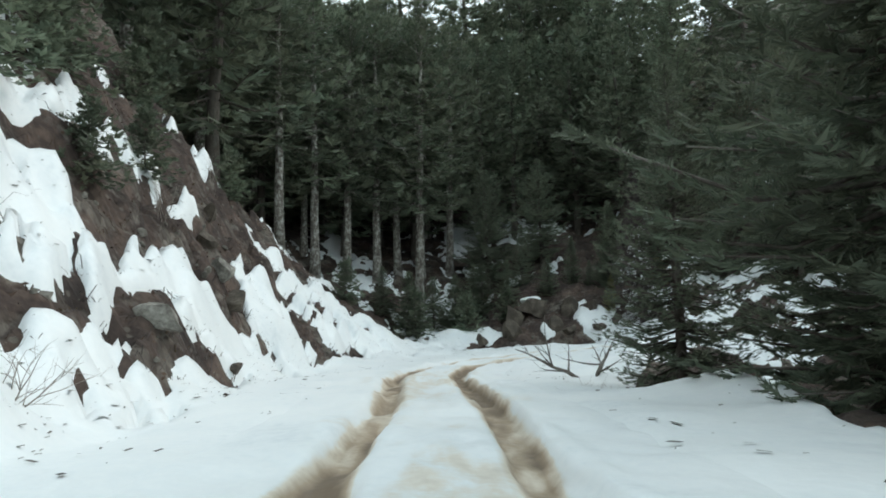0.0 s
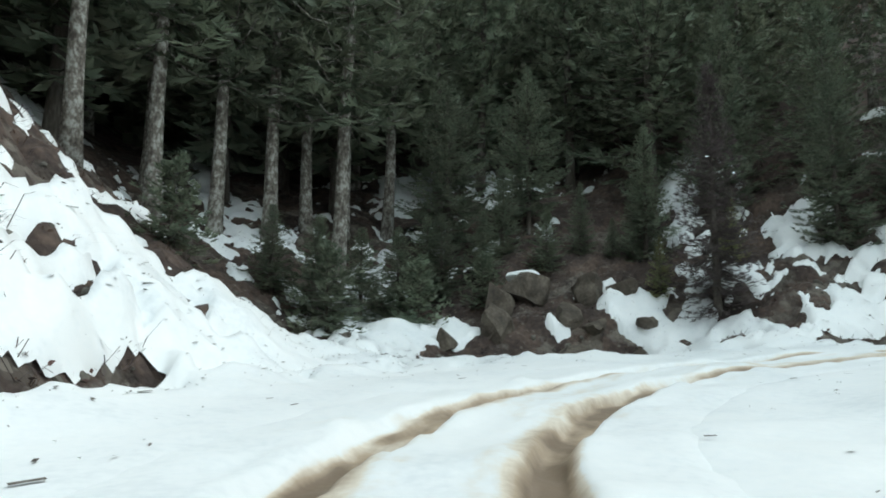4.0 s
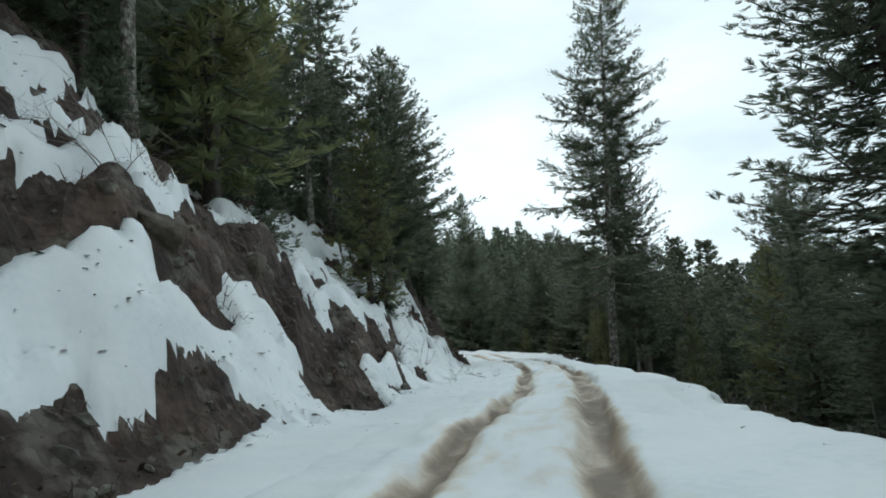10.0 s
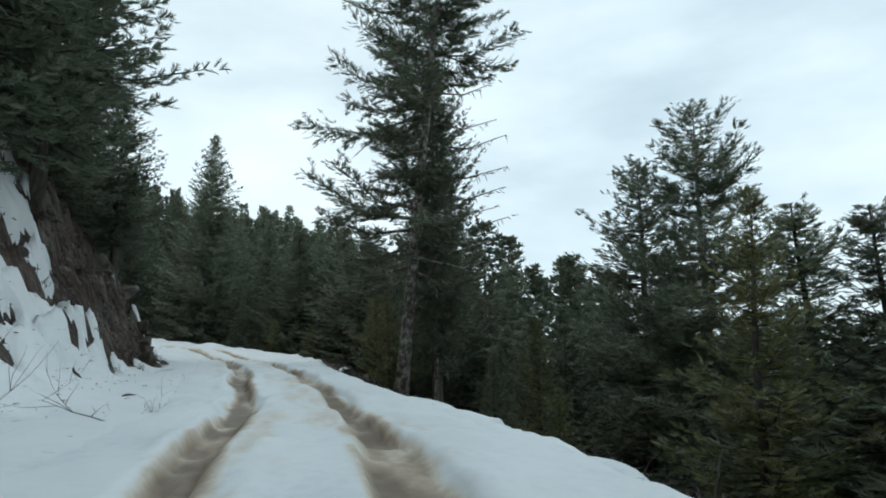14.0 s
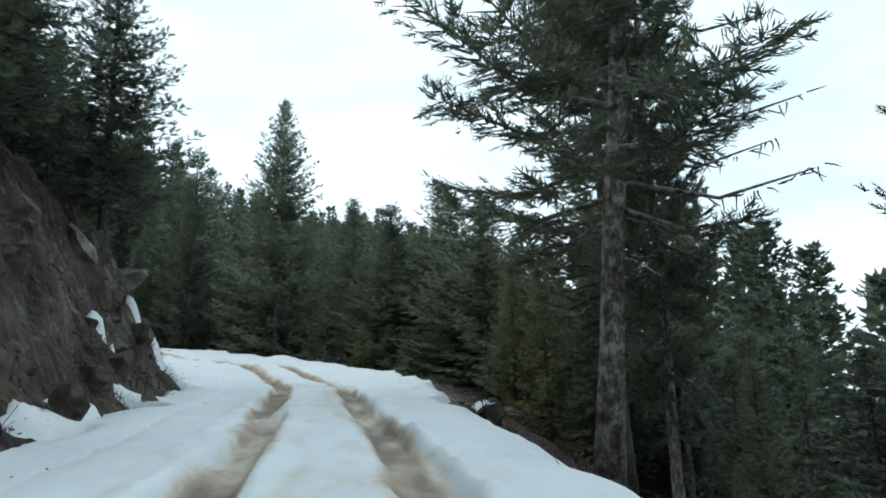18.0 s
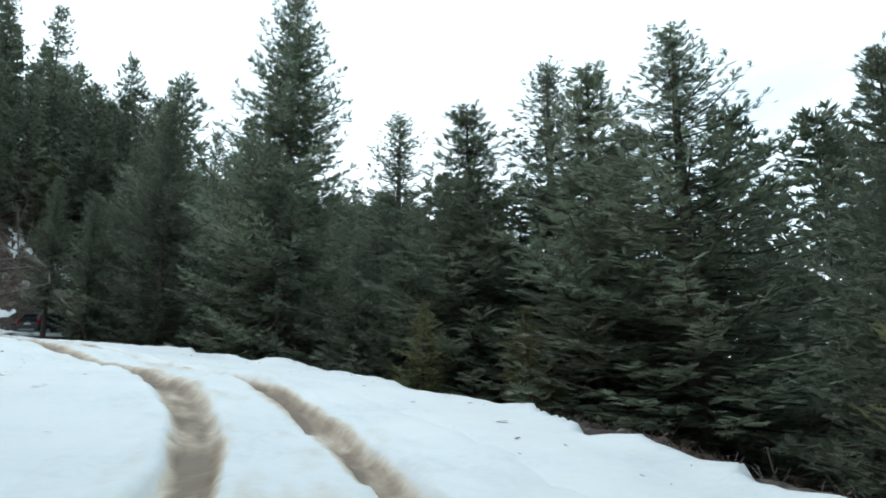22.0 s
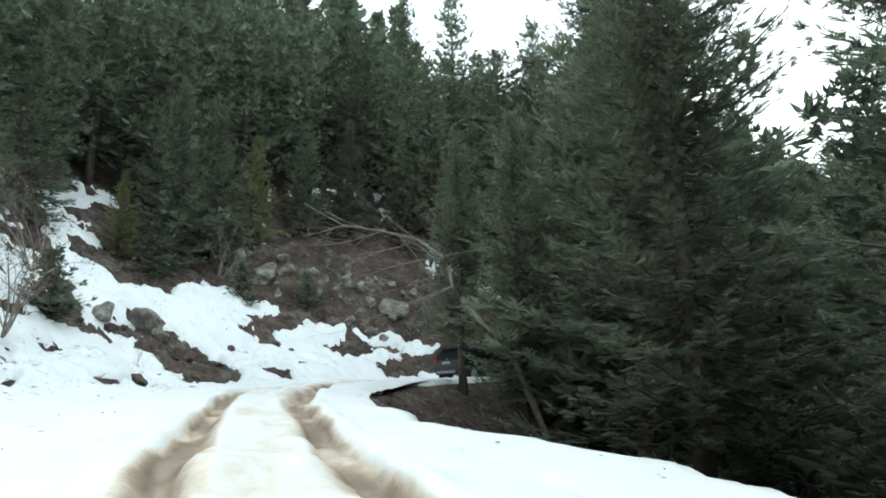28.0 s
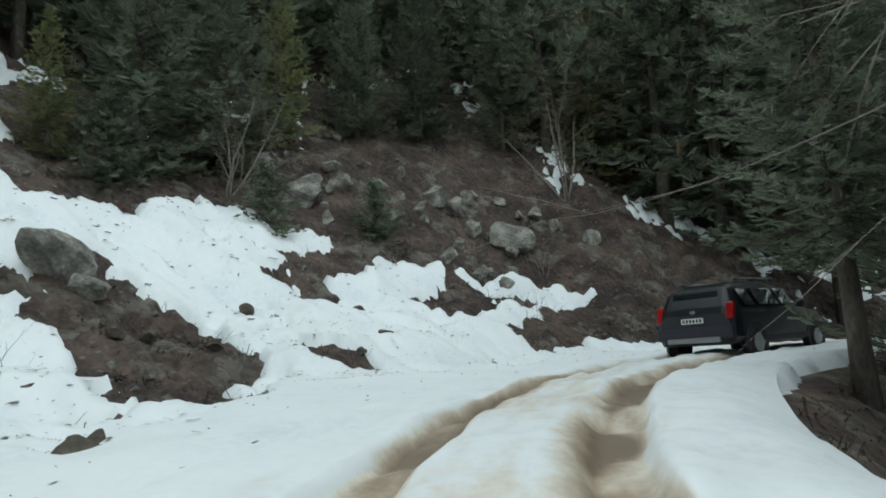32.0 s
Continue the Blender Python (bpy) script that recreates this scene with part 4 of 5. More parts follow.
TALL = fir("tall_fir", "very tall old fir with mottled bark and dead lower boughs", 61, 24.5, 8.0, 3.9, NEEDLES, BARK_PALE, 9, 0.56, 7, 0.24, thick=0.25, gaps=0.3, blade=0.54, flat=0.5, droop=0.42, uneven=0.5, bare=(-128, 62, 13.5), inner=0.3, fan=0.15,
           extra=((7.2, 85, 4.6, 0.0), (6.8, 68, 3.6, -0.12), (7.6, 95, 4.0, 0.02), (6.2, 20, 3.6, -0.2), (5.4, 60, 3.0, -0.28), (5.0, 10, 2.6, -0.3), (6.0, 120, 3.4, -0.22), (6.4, 160, 3.0, -0.2), (5.2, 200, 2.4, -0.3)),
           dead=((12.4, -130, 2.8, 0.2), (11.2, -112, 3.2, 0.15), (10.2, -136, 3.4, 0.12), (9.2, -118, 3.6, 0.1), (8.2, -124, 3.6, 0.12), (7.6, -118, 3.4, 0.10), (7.1, -128, 3.8, 0.06), (6.2, -122, 3.2, 0.08), (5.7, -130, 3.8, 0.0), (5.0, -120, 3.0, 0.02), (4.3, -126, 2.4, 0.02), (3.9, 150, 1.6, -0.1)))
DEAD = fir("dead_fir", "grey dead fir with lichen-hung twigs", 71, 9.0, 0.3, 1.9, NEEDLES_DEAD, BARK, 9, 0.24, 8, 0.17, blade=0.34, droop=0.35, gaps=0.15)
plant(SPIRE, 76.5, -3.3, 10, 1.0)
plant(TALL, 44.6, 3.9, 0, 1.0)
TALL.matrix_basis = TALL.matrix_basis @ Matrix.Rotation(radians(4.5), 4, Vector((0.83, -0.56, 0)))
plant(DEAD, 11.1, 36.4, 0, 0.95)

# trees that stand out one by one: x, y, kind, level of the top, breadth where it is unusual
SINGLE = [(6.3, 8.0, "n1", 13), (4.9, 13.6, "n4", 7.5), (8.0, 12.0, "n1", 10), (7.5, 4, "n0", 12),
          (21.2, 15.2, "n3", 15, 1.22), (27.6, 6.7, "n0", 5.9, 1.4), (25.6, 7.8, "n0", 5.5, 1.4), (24.8, 5.6, "n1", 6.2, 1.3), (24.2, 12.0, "n0", 3.7, 1.5), (31, 3.2, "n0", 6.8, 1.5), (34.9, 0.0, "n5", 11.3, 1.05), (40.3, -6.3, "n1", 12.4, 1.1), (26.8, 11.2, "n0", 5.4), (31, 7.5, "n2", 6.3), (29.5, 3.5, "n0", 6.4, 1.4), (38.5, 3.5, "n2", 4.6),
          (58.4, -5.4, "n4", 12.1, 1.7), (61.4, -5.8, "n0", 12.8, 1.4), (64.7, -7.3, "n4", 14.6, 1.45), (66.3, -5.7, "n0", 13.2, 1.55), (71.6, -6.4, "n4", 15.0, 1.4), (69.6, -8.0, "n0", 12.4, 1.3), (63.2, -9.6, "n0", 12.5, 1.4), (64.4, -2.5, "n2", 6.4, 1.3), (61.2, -3.3, "n2", 6.0, 1.2), (68.3, -4.3, "n0", 9.4, 1.1), (70.4, -3.8, "n4", 9.4, 1.2)]
SINGLE += [(96.8, 3.7, "n3", 17, 0.95), (120, 8, "m0", 34), (121, 11, "m0", 36), (117, -1.8, "m0", 32), (115, -5.5, "m0", 32), (123, -4.5, "m0", 36), (119, 5.4, "m0", 33), (118, 0.3, "m0", 33), (125, -3.2, "m0", 40.2, 0.75), (123, -8.0, "m0", 36, 0.7), (128, 3.5, "m0", 45.5, 0.75), (130, 8.2, "m0", 46.5, 0.75), (121, -12, "m0", 32, 0.75),
           (4.2, 41.4, "n0", 6.4, 1.4), (6.8, 41.5, "n0", 6.6, 1.4), (9.4, 41.0, "n0", 6.2, 1.3), (2.6, 41.2, "n0", 6.2, 1.4), (49.6, -3.0, "n3", 22, 0.85),
           (44.3, 2.3, "n5", 15.6, 0.5), (-2.0, 38.2, "n0", 5.4, 1.5), (-0.5, 39.2, "n0", 5.2, 1.6), (0.9, 40.2, "n0", 5.4, 1.5), (-3.5, 38.6, "n0", 5.8, 1.4), (-4.2, 42.5, "m1", 25), (-3.0, 45.0, "m1", 25), (-1.4, 46.2, "m1", 25),
           (0.6, 47.0, "m1", 25), (-6.0, 41.0, "m1", 24), (-7.6, 39.0, "m1", 25), (-9.0, 36.0, "m1", 26), (3.0, 58, "m0", 42), (8.5, 61, "m0", 44), (14.5, 60, "m0", 44), (-3.0, 57, "m1", 40), (21.5, 58.5, "m0", 44), (28, 56, "m0", 44), (11.5, 64, "m0", 46), (18, 64, "m0", 46)]
SINGLE += [(53.6, -2.9, "n0", 8.8), (56.4, 10.2, "n1", 16), (49.2, 0.4, "n2", 6.6), (52.5, -1.4, "n2", 7.4), (57.8, 12.4, "n0", 16), (60.6, 11.2, "n0", 15.5), (45, 15.8, "n1", 20), (42, 17.8, "n1", 18.5), (37.5, 20.2, "m3", 13),
           (84.5, -0.2, "n3", 18.5, 0.95), (88.8, -0.4, "n3", 20, 0.95), (80.0, -2.6, "n3", 17, 1.0), (91.6, -0.9, "n3", 22), (90.0, -1.5, "m0", 23), (98.8, -0.2, "n0", 18), (101.2, -2.2, "n1", 22), (96.8, -2.0, "n1", 22), (102.4, -3.0, "n1", 22),
           (2.0, 41.9, "n0", 6.2, 1.3), (10.5, 41.0, "n0", 8), (18.0, 36.2, "n1", 10.5), (-1.5, 42.6, "m1", 25), (22.0, 34.8, "n2", 10), (18.6, 33.4, "n1", 13), (21.2, 31.6, "n0", 12), (15.6, 36.4, "n0", 11), (24.2, 31.4, "n1", 15),
           (6, 52, "m0", 27), (8.6, 54.5, "m0", 28), (3.4, 50.5, "m0", 26), (11, 51, "m0", 27), (17.5, 46, "m0", 28), (15, 48.5, "m0", 28), (19.5, 53, "m0", 31), (21.6, 48, "m0", 28), (13, 45, "m0", 24), (17, 38.6, "n0", 15), (20.4, 37.6, "n1", 17), (14, 40.4, "n0", 15), (16.2, 42.4, "m0", 20), (19.4, 41.4, "m0", 20), (22.8, 37.2, "n0", 17), (10.6, 40.6, "n0", 10), (12.6, 38.0, "n2", 6.5), (9.9, 38.0, "n2", 5.0), (5.4, 43.2, "n0", 9), (8.6, 42.6, "n0", 8), (7, 45, "n1", 14), (3.2, 44.2, "n1", 13), (50, 14.6, "n0", 17), (53, 13.2, "n1", 18),
           (97, 24, "n0", 24), (93.5, 21.5, "n0", 20), (100.5, 23.5, "n0", 24), (104.5, 20.8, "n2", 18.5), (107, 19.5, "n0", 25), (110, 18.2, "n0", 25), (112.8, 17.0, "n2", 24), (115.4, 14.2, "n0", 26), (117, 11.5, "n0", 27), (118.6, 7.6, "n0", 27), (119, 3.4, "n2", 25)]
SIZE = {"n5": 15.0, "n4": 10.0, "n3": 15.0, "n0": 10.0, "n1": 12.0, "n2": 8.0, "m0": 14.0, "m1": 14.0, "m2": 10.0, "m3": 11.0}
for i, (x, y, kind, top, *broad) in enumerate(SINGLE):
    broad = broad[0] if broad else 1.0
    plant((NEAR if kind[0] == "n" else MID)[int(kind[1])], x, y, 77 * i, (top - ground_at(x, y)[0]) / SIZE[kind] * broad, 1 / broad)

# the woods: scattered with a least distance, off the road and off the cut bank
rng = random.Random(5)
spots = [(x, y) for x, y, *_ in SINGLE] + [(44.8, 4.2), (76.5, -3.3), (11.1, 36.4)]
tx, ty = np.array([(rng.uniform(-60, 230), rng.uniform(-150, 110)) for _ in range(26000)]).T
th, td, tat, tbank = ground_height(tx, ty)
count, far_woods, valley_woods = 0, [], []
for k in np.argsort(np.abs(td)):
    x, y, d, at = tx[k], ty[k], td[k], tat[k]
    gully = 7 < at < 11.0
    if at < 3.4 or d > 110 or d < -45 or (at < 6 and d < 0 and y < -2):
        continue
    if d > 0:
        first = 13.0 if at < 8.9 else 7.8 if gully else 13.5 if at < 7 else 7.5 if at < 15 else 15.0 if 25 < at < 33 else min(tbank[k, 2], 9.5) + 0.3
        if d < first:
            continue
        gap = 3.3 if d < 30 else 4.2
        top = rng.uniform(11, 18)
        if gully:
            top = rng.uniform(6, 11) if d < 12 else rng.uniform(15, 23)
        if (x - 6) ** 2 + (y - 38.5) ** 2 < 20 or (x + 1.0) ** 2 + (y - 37) ** 2 < 42:
            continue
    else:
        if d > -max(tbank[k, 4], 3.3) - 3.0 or (5 < at < 12.5 and d > -12):
            continue
        gap = 3.0 if d > -22 else 4.4
        rise = (rng.uniform(0.3, 2.2) if d > -10 else rng.uniform(1.2, 4.6)) * (0.5 if at > 16 else 1.0) if at < 20 or x < 51 else rng.uniform(4.5, 9.5)
        top = float(np.interp(at, ROAD_AT, ROAD[:, 2])) + rise - th[k]
    if min((x - a) ** 2 + (y - b) ** 2 for a, b in spots) < gap * gap:
        continue
    spots.append((x, y))
    hidden = d > 75 or (d > 22 and 11 < at < 19) or (d > 30 and at < 7) or (d < -20 and at > 25)
    if hidden:
        continue
    if count < 250 and -20 < d < 27 and at < 36:
        count += 1
        if -12 < d < 14:
            which = rng.choice((0, 2, 0, 2, 3) if at > 25 else (1, 1, 0, 1, 3) if gully else (0, 1, 1, 2, 3)) if top > 10 else rng.choice((2, 2, 3))
            if -12 < d < 0 and at > 19:
                plant(NEAR[(0, 1, 0, 3)[which]], x, y, rng.uniform(0, 360), top / (10, 12, 10, 15)[which])
            else:
                plant(MID[which], x, y, rng.uniform(0, 360), top / (14, 14, 10, 11)[which])
        else:
            plant(FAR[0 if at > 25 else rng.choice((0, 1, 1))], x, y, rng.uniform(0, 360), top / 14)
    elif -42 < d < 0 and len(valley_woods) < 170 and at > 5:
        valley_woods.append((x, y, th[k] - 0.3, top / 14, rng.uniform(0, 6.28)))
    elif len(far_woods) < 400:
        far_woods.append((x, y, th[k] - 0.3, top / 14, rng.uniform(0, 6.28)))

# woods too far off to count
def joined_woods(crown, rows):
    lv = np.array([v.co for v in crown.vertices])
    lq = np.arange(len(lv)).reshape(-1, 4)
    vs, qs = [], []
    for i, (x, y, z, s, a) in enumerate(rows):
        c, sn = math.cos(a) * s, math.sin(a) * s
        vs.append(np.stack([x + c * lv[:, 0] - sn * lv[:, 1], y + sn * lv[:, 0] + c * lv[:, 1], z + s * lv[:, 2]], axis=1))
        qs.append(lq + i * len(lv))
    return np.concatenate(vs), np.concatenate(qs)


low_trunk, low_crown = fir_meshes("far_fir", 33, 14.0, 1.2, 3.3, NEEDLES, BARK, 1, 1.15, 6, 0.85, blade=1.3, flat=0.8, limbs=False)
fv, fqs = joined_woods(low_crown, far_woods)
tagged(new("far_woods", grid_mesh("far_woods", *fv.T, fqs, NEEDLES)), "dense dark fir woods on the far hillside", "woods", kind="stuff")
_, valley_crown = fir_meshes("valley_fir", 34, 14.0, 1.2, 3.2, NEEDLES, BARK, 3, 0.80, 7, 0.70, blade=0.84, flat=0.75, limbs=False)
fv, fqs = joined_woods(valley_crown, valley_woods)
tagged(new("valley_woods", grid_mesh("valley_woods", *fv.T, fqs, NEEDLES)), "dense dark fir woods falling away below the road", "woods", kind="stuff")
print("woods", count, len(far_woods), len(valley_woods), len(low_crown.polygons) * 2, len(valley_crown.polygons) * 2)

# saplings on the banks
for x, y, s in ((-7.6, 10.2, 1.1), (-6.9, 12.5, 0.8), (-8.6, 13.2, 1.1), (-7.7, 16.6, 0.9), (-9.2, 15.0, 1.4), (-9.4, 11.0, 1.5), (-10.5, 16, 1.3), (-10, 20.5, 1.0), (-8.6, 26, 1.0), (-12, 12, 1.6), (-11, 23.5, 1.5), (-4.6, 31, 1.0), (-1.5, 36.5, 1.3), (1.5, 38.5, 1.2), (4, 40, 0.9),
                (29, 28.5, 1.0), (34, 24.5, 1.0), (37.5, 19.6, 0.7), (95.5, 18.5, 1.2), (104.5, 19.0, 1.3), (107.6, 15.5, 1.1), (110, 12.5, 1.0)):
    plant(SAPLING, x, y, 50 * x, s)


# ---- rocks, stones, shrubs and dead wood ----
def boulder_mesh(name, seed, size, mat, detail=3, rough=0.32):
    """A lumpy, slightly facetted stone with half-extents size."""
    bm = bmesh.new()
    bmesh.ops.create_icosphere(bm, subdivisions=detail, radius=1.0)
    off = Vector((seed * 3.7, seed * 1.3, seed * 5.1))
    cuts = random.Random(int(seed * 100))
    flats = [(Vector((cuts.gauss(0, 1), cuts.gauss(0, 1), cuts.gauss(0, 1))).normalized(), cuts.uniform(0.32, 0.75)) for _ in range(15)]
    for v in bm.verts:
        for nrm, o in flats:
            over = v.co.dot(nrm) - o
            if over > 0:
                v.co -= nrm * over
        p = v.co.copy()
        n = 0.5 * noise.noise(p * 0.9 + off) * rough * 1.3 + noise.noise(p * 2.1 + off) * rough * 0.6 + noise.noise(p * 5.0 + off) * rough * 0.22
        v.co = p * (1.15 + n)
        v.co = Vector((v.co.x * size[0], v.co.y * size[1], v.co.z * size[2]))
    me = bpy.data.meshes.new(name)
    bm.to_mesh(me)
    bm.free()
    me.materials.append(mat)
    return me


def boulder(x, y, size, seed, mat, label, turn=0, sink=0.35, cap=False, group="boulders"):
    root = tagged(new("boulder", boulder_mesh("boulder", seed, size, mat)), label, "rock", group)
    z = ground_at(x, y)[0]
    root.matrix_basis = pose(x, y, z + size[2] * (1 - sink) - 0.05, 25 * math.sin(seed * 7.1), 25 * math.cos(seed * 3.3), turn)
    if cap:
        me = boulder_mesh("snow_cap", seed + 0.01, (size[0] * 0.82, size[1] * 0.82, size[2] * 0.5), SNOW, 3, 0.22)
        cap_ob = part("snow_cap", me, None, root, "melting snow cap")
        cap_ob.matrix_basis = pose(size[0] * 0.12, 0, size[2] * 0.55)
    return root


GULLY = "mossy brown boulder beside the gully stream"
for i, (x, y, sx, sy, sz, cap) in enumerate(((4.3, 39.6, 0.95, 0.8, 1.15, 0), (5.4, 40.4, 0.9, 0.8, 0.95, 1), (6.6, 39.0, 0.85, 0.6, 0.5, 0), (7.6, 39.9, 0.8, 0.7, 0.9, 0), (8.7, 39.3, 0.6, 0.5, 0.55, 0),
                                             (6.2, 37.5, 1.0, 0.7, 0.42, 0), (4.1, 38.3, 0.7, 0.6, 0.9, 0), (7.2, 38.2, 0.6, 0.5, 0.5, 0), (3.9, 38.2, 0.4, 0.4, 0.35, 0), (2.2, 37.6, 0.42, 0.35, 0.5, 0), (8.9, 38.0, 0.75, 0.5, 0.3, 0), (8.3, 37.2, 0.5, 0.4, 0.25, 0))):
    boulder(x, y - 0.9, (sx, sy, sz), 3 + i, ROCK_BROWN, GULLY, 40 * i, 0.7, bool(cap), "boulders in the gully")
PALE = "pale grey rock outcrop in the brown bank"
for i, (x, y, sx, sy, sz) in enumerate(((99.8, 17.0, 1.25, 0.9, 0.8), (112.8, 10.6, 0.8, 0.7, 0.8), (111.2, 15.4, 0.9, 0.7, 0.8), (112.8, 7.7, 1.1, 1.0, 1.2), (98.7, 18.2, 0.9, 0.6, 0.5), (111.0, 17.2, 0.8, 0.7, 0.7), (54.8, 10.9, 0.6, 0.5, 0.6), (57.2, 9.4, 0.5, 0.5, 0.6), (-6.0, 17.6, 0.6, 0.5, 0.5), (-4.9, 11.4, 0.7, 0.5, 0.4), (114.2, 4.4, 0.6, 0.5, 0.6),
                                        (110.6, 12.4, 0.5, 0.4, 0.45), (112.6, 12.8, 0.5, 0.4, 0.5), (113.6, 9.4, 0.45, 0.4, 0.4), (100.0, 16.4, 0.6, 0.5, 0.35))):
    boulder(x, y, (sx, sy, sz), 40 + i, ROCK_PALE, PALE, 55 * i, 0.8, False, "rocks in the bank")
chips = random.Random(17)
for i in range(40):
    x, y, sx = chips.uniform(109.5, 115), chips.uniform(5.5, 17), chips.uniform(0.18, 0.5)
    boulder(x, y, (sx, sx * 0.8, sx * chips.uniform(0.6, 1.1)), 160 + i, ROCK_PALE, "small pale rock in the brown bank", 47 * i, 0.55, False, "rocks in the bank")
for i, (x, y, sx, sz) in enumerate(((-3.55, 16.6, 0.26, 0.2), (-3.3, 15.6, 0.2, 0.16), (-3.2, 17.6, 0.16, 0.14), (-3.7, 11.4, 0.22, 0.2), (50.4, 10.1, 0.28, 0.22), (48.4, 11.2, 0.3, 0.24), (52.2, 9.0, 0.16, 0.14), (38.3, 15.6, 0.2, 0.2),
                                    (99.2, 11.2, 0.3, 0.18), (100.3, 11.6, 0.26, 0.16), (97.0, 12.4, 0.3, 0.22), (94.5, 12.6, 0.24, 0.2), (93.6, 14.0, 0.4, 0.3), (103.0, 11.0, 0.3, 0.2), (33.2, 18.7, 0.16, 0.14), (47.0, 4.9, 0.2, 0.14))):
    boulder(x, y, (sx, sx * 0.8, sz), 80 + i, ROCK_BROWN, "dark angular stone lying on the snow", 70 * i, 0.3, False, "stones beside the road")

for i, (x, y, sx, sz) in enumerate(((47.6, 11.9, 0.45, 0.4), (49.4, 11.3, 0.35, 0.3), (51.4, 10.5, 0.5, 0.45), (53.0, 10.9, 0.4, 0.4), (54.6, 9.5, 0.45, 0.35), (56.4, 9.0, 0.5, 0.5), (55.4, 10.6, 0.5, 0.5), (52.4, 11.9, 0.5, 0.5), (50.2, 12.6, 0.55, 0.5),
                                    (21.4, 29.6, 0.5, 0.4), (24.8, 27.6, 0.45, 0.4), (27.4, 25.9, 0.4, 0.35), (17.6, 32.2, 0.5, 0.4), (19.8, 31.0, 0.4, 0.4), (-5.6, 17.2, 0.5, 0.4), (-6.9, 18.9, 0.5, 0.5), (-4.6, 14.6, 0.3, 0.3), (-7.4, 20.6, 0.5, 0.4))):
    boulder(x, y, (sx, sx * 0.75, sz), 140 + i, ROCK_BROWN, "brown rock standing out of the earth bank", 63 * i, 0.75, False, "rocks in the bank")

for i in range(26):
    x, y, sx = chips.uniform(92, 106), chips.uniform(11.5, 20), chips.uniform(0.1, 0.3)
    boulder(x, y, (sx, sx * 0.8, sx * chips.uniform(0.5, 0.9)), 230 + i, ROCK_BROWN, "dark angular stone lying on the snow", 57 * i, 0.35, False, "stones on the slope")

# rubble on the bare parts of the bank
stones = [boulder_mesh("rubble_stone", 120 + k, (1, 0.8, 0.7), ROCK, 1, 0.35) for k in range(5)]
stone_v = [np.array([v.co for v in m.vertices]) for m in stones]
stone_f = [np.array([tuple(p.vertices) for p in m.polygons]) for m in stones]
r2 = np.random.default_rng(8)
bare = np.nonzero((amount < -0.15) & (fd > fbank[:, 0]) & (fd < 15))[0]
weight = np.exp(-(fd - fbank[:, 0])[bare] / 4)
pick = r2.choice(bare, 3600, replace=False, p=weight / weight.sum())
rv, rf, n0 = [], [], 0
for q, i in enumerate(pick):
    k = q % 5
    s, a = 0.03 + 0.2 * r2.random() ** 4, r2.random() * 6.28
    v = stone_v[k] * s
    rv.append(np.stack([fx[i] + v[:, 0] * math.cos(a) - v[:, 1] * math.sin(a), fy[i] + v[:, 0] * math.sin(a) + v[:, 1] * math.cos(a), ground_z[i] + v[:, 2] + s * 0.2], axis=1))
    rf.append(stone_f[k] + n0)
    n0 += len(v)
tagged(new("rubble", mesh_of("rubble", np.concatenate(rv), np.concatenate(rf), ROCK)), "small grey and brown stones in the bare bank", "rubble", kind="stuff")

# fallen needles, bark and twigs strewn on the snow
litter = np.nonzero((amount > 0.1) & (fd > 1.9) & (fd < 16))[0]
near_trees = np.nonzero((amount > 0.1) & (fd > fbank[:, 0]) & (fd < 18))[0]
litter = np.concatenate([r2.choice(litter, 1500, replace=False), r2.choice(near_trees, 8000, replace=False), r2.choice(np.nonzero((amount > 0.1) & (fd < -1.9) & (fd > -7))[0], 300, replace=False)])
size = 0.009 + 0.042 * r2.random(len(litter)) ** 3
ang = r2.random(len(litter)) * 6.28
long, wide_l = size * (1 + 1.0 * r2.random(len(litter))), size * 0.6
ca, sa = np.cos(ang), np.sin(ang)
lx, ly, lz = fx[litter], fy[litter], snow_z[litter] + 0.012
corner = [np.stack([lx + ca * a * long - sa * b * wide_l, ly + sa * a * long + ca * b * wide_l, lz + h], axis=1) for a, b, h in ((-1, -1, 0), (1, -1, 0.01), (1, 1, 0.012), (-1, 1, 0.004))]
top = np.stack(corner, axis=1).reshape(-1, 3)
tagged(new("litter", grid_mesh("litter", *top.T, np.arange(len(top)).reshape(-1, 4), BARK)), "fallen needles and bark bits strewn on the snow", "litter", kind="stuff")

# withered grass on the bare bank
BRUSH = needle_material("dead_bracken", (0.022, 0.017, 0.012), (0.15, 0.11, 0.07))
FALLEN = needle_material("fallen_leaves", (0.018, 0.013, 0.010), (0.17, 0.12, 0.085))
open_bank = np.nonzero((amount < 0.0) & (((fd > fbank[:, 0] + 0.3) & (fd < 17)) | ((fd < -fbank[:, 4] - 0.6) & (fd > -9))))[0]
favour = np.exp(-np.where(fd > 0, fd - fbank[:, 0], -fd - fbank[:, 4])[open_bank] / 5)
favour /= favour.sum()


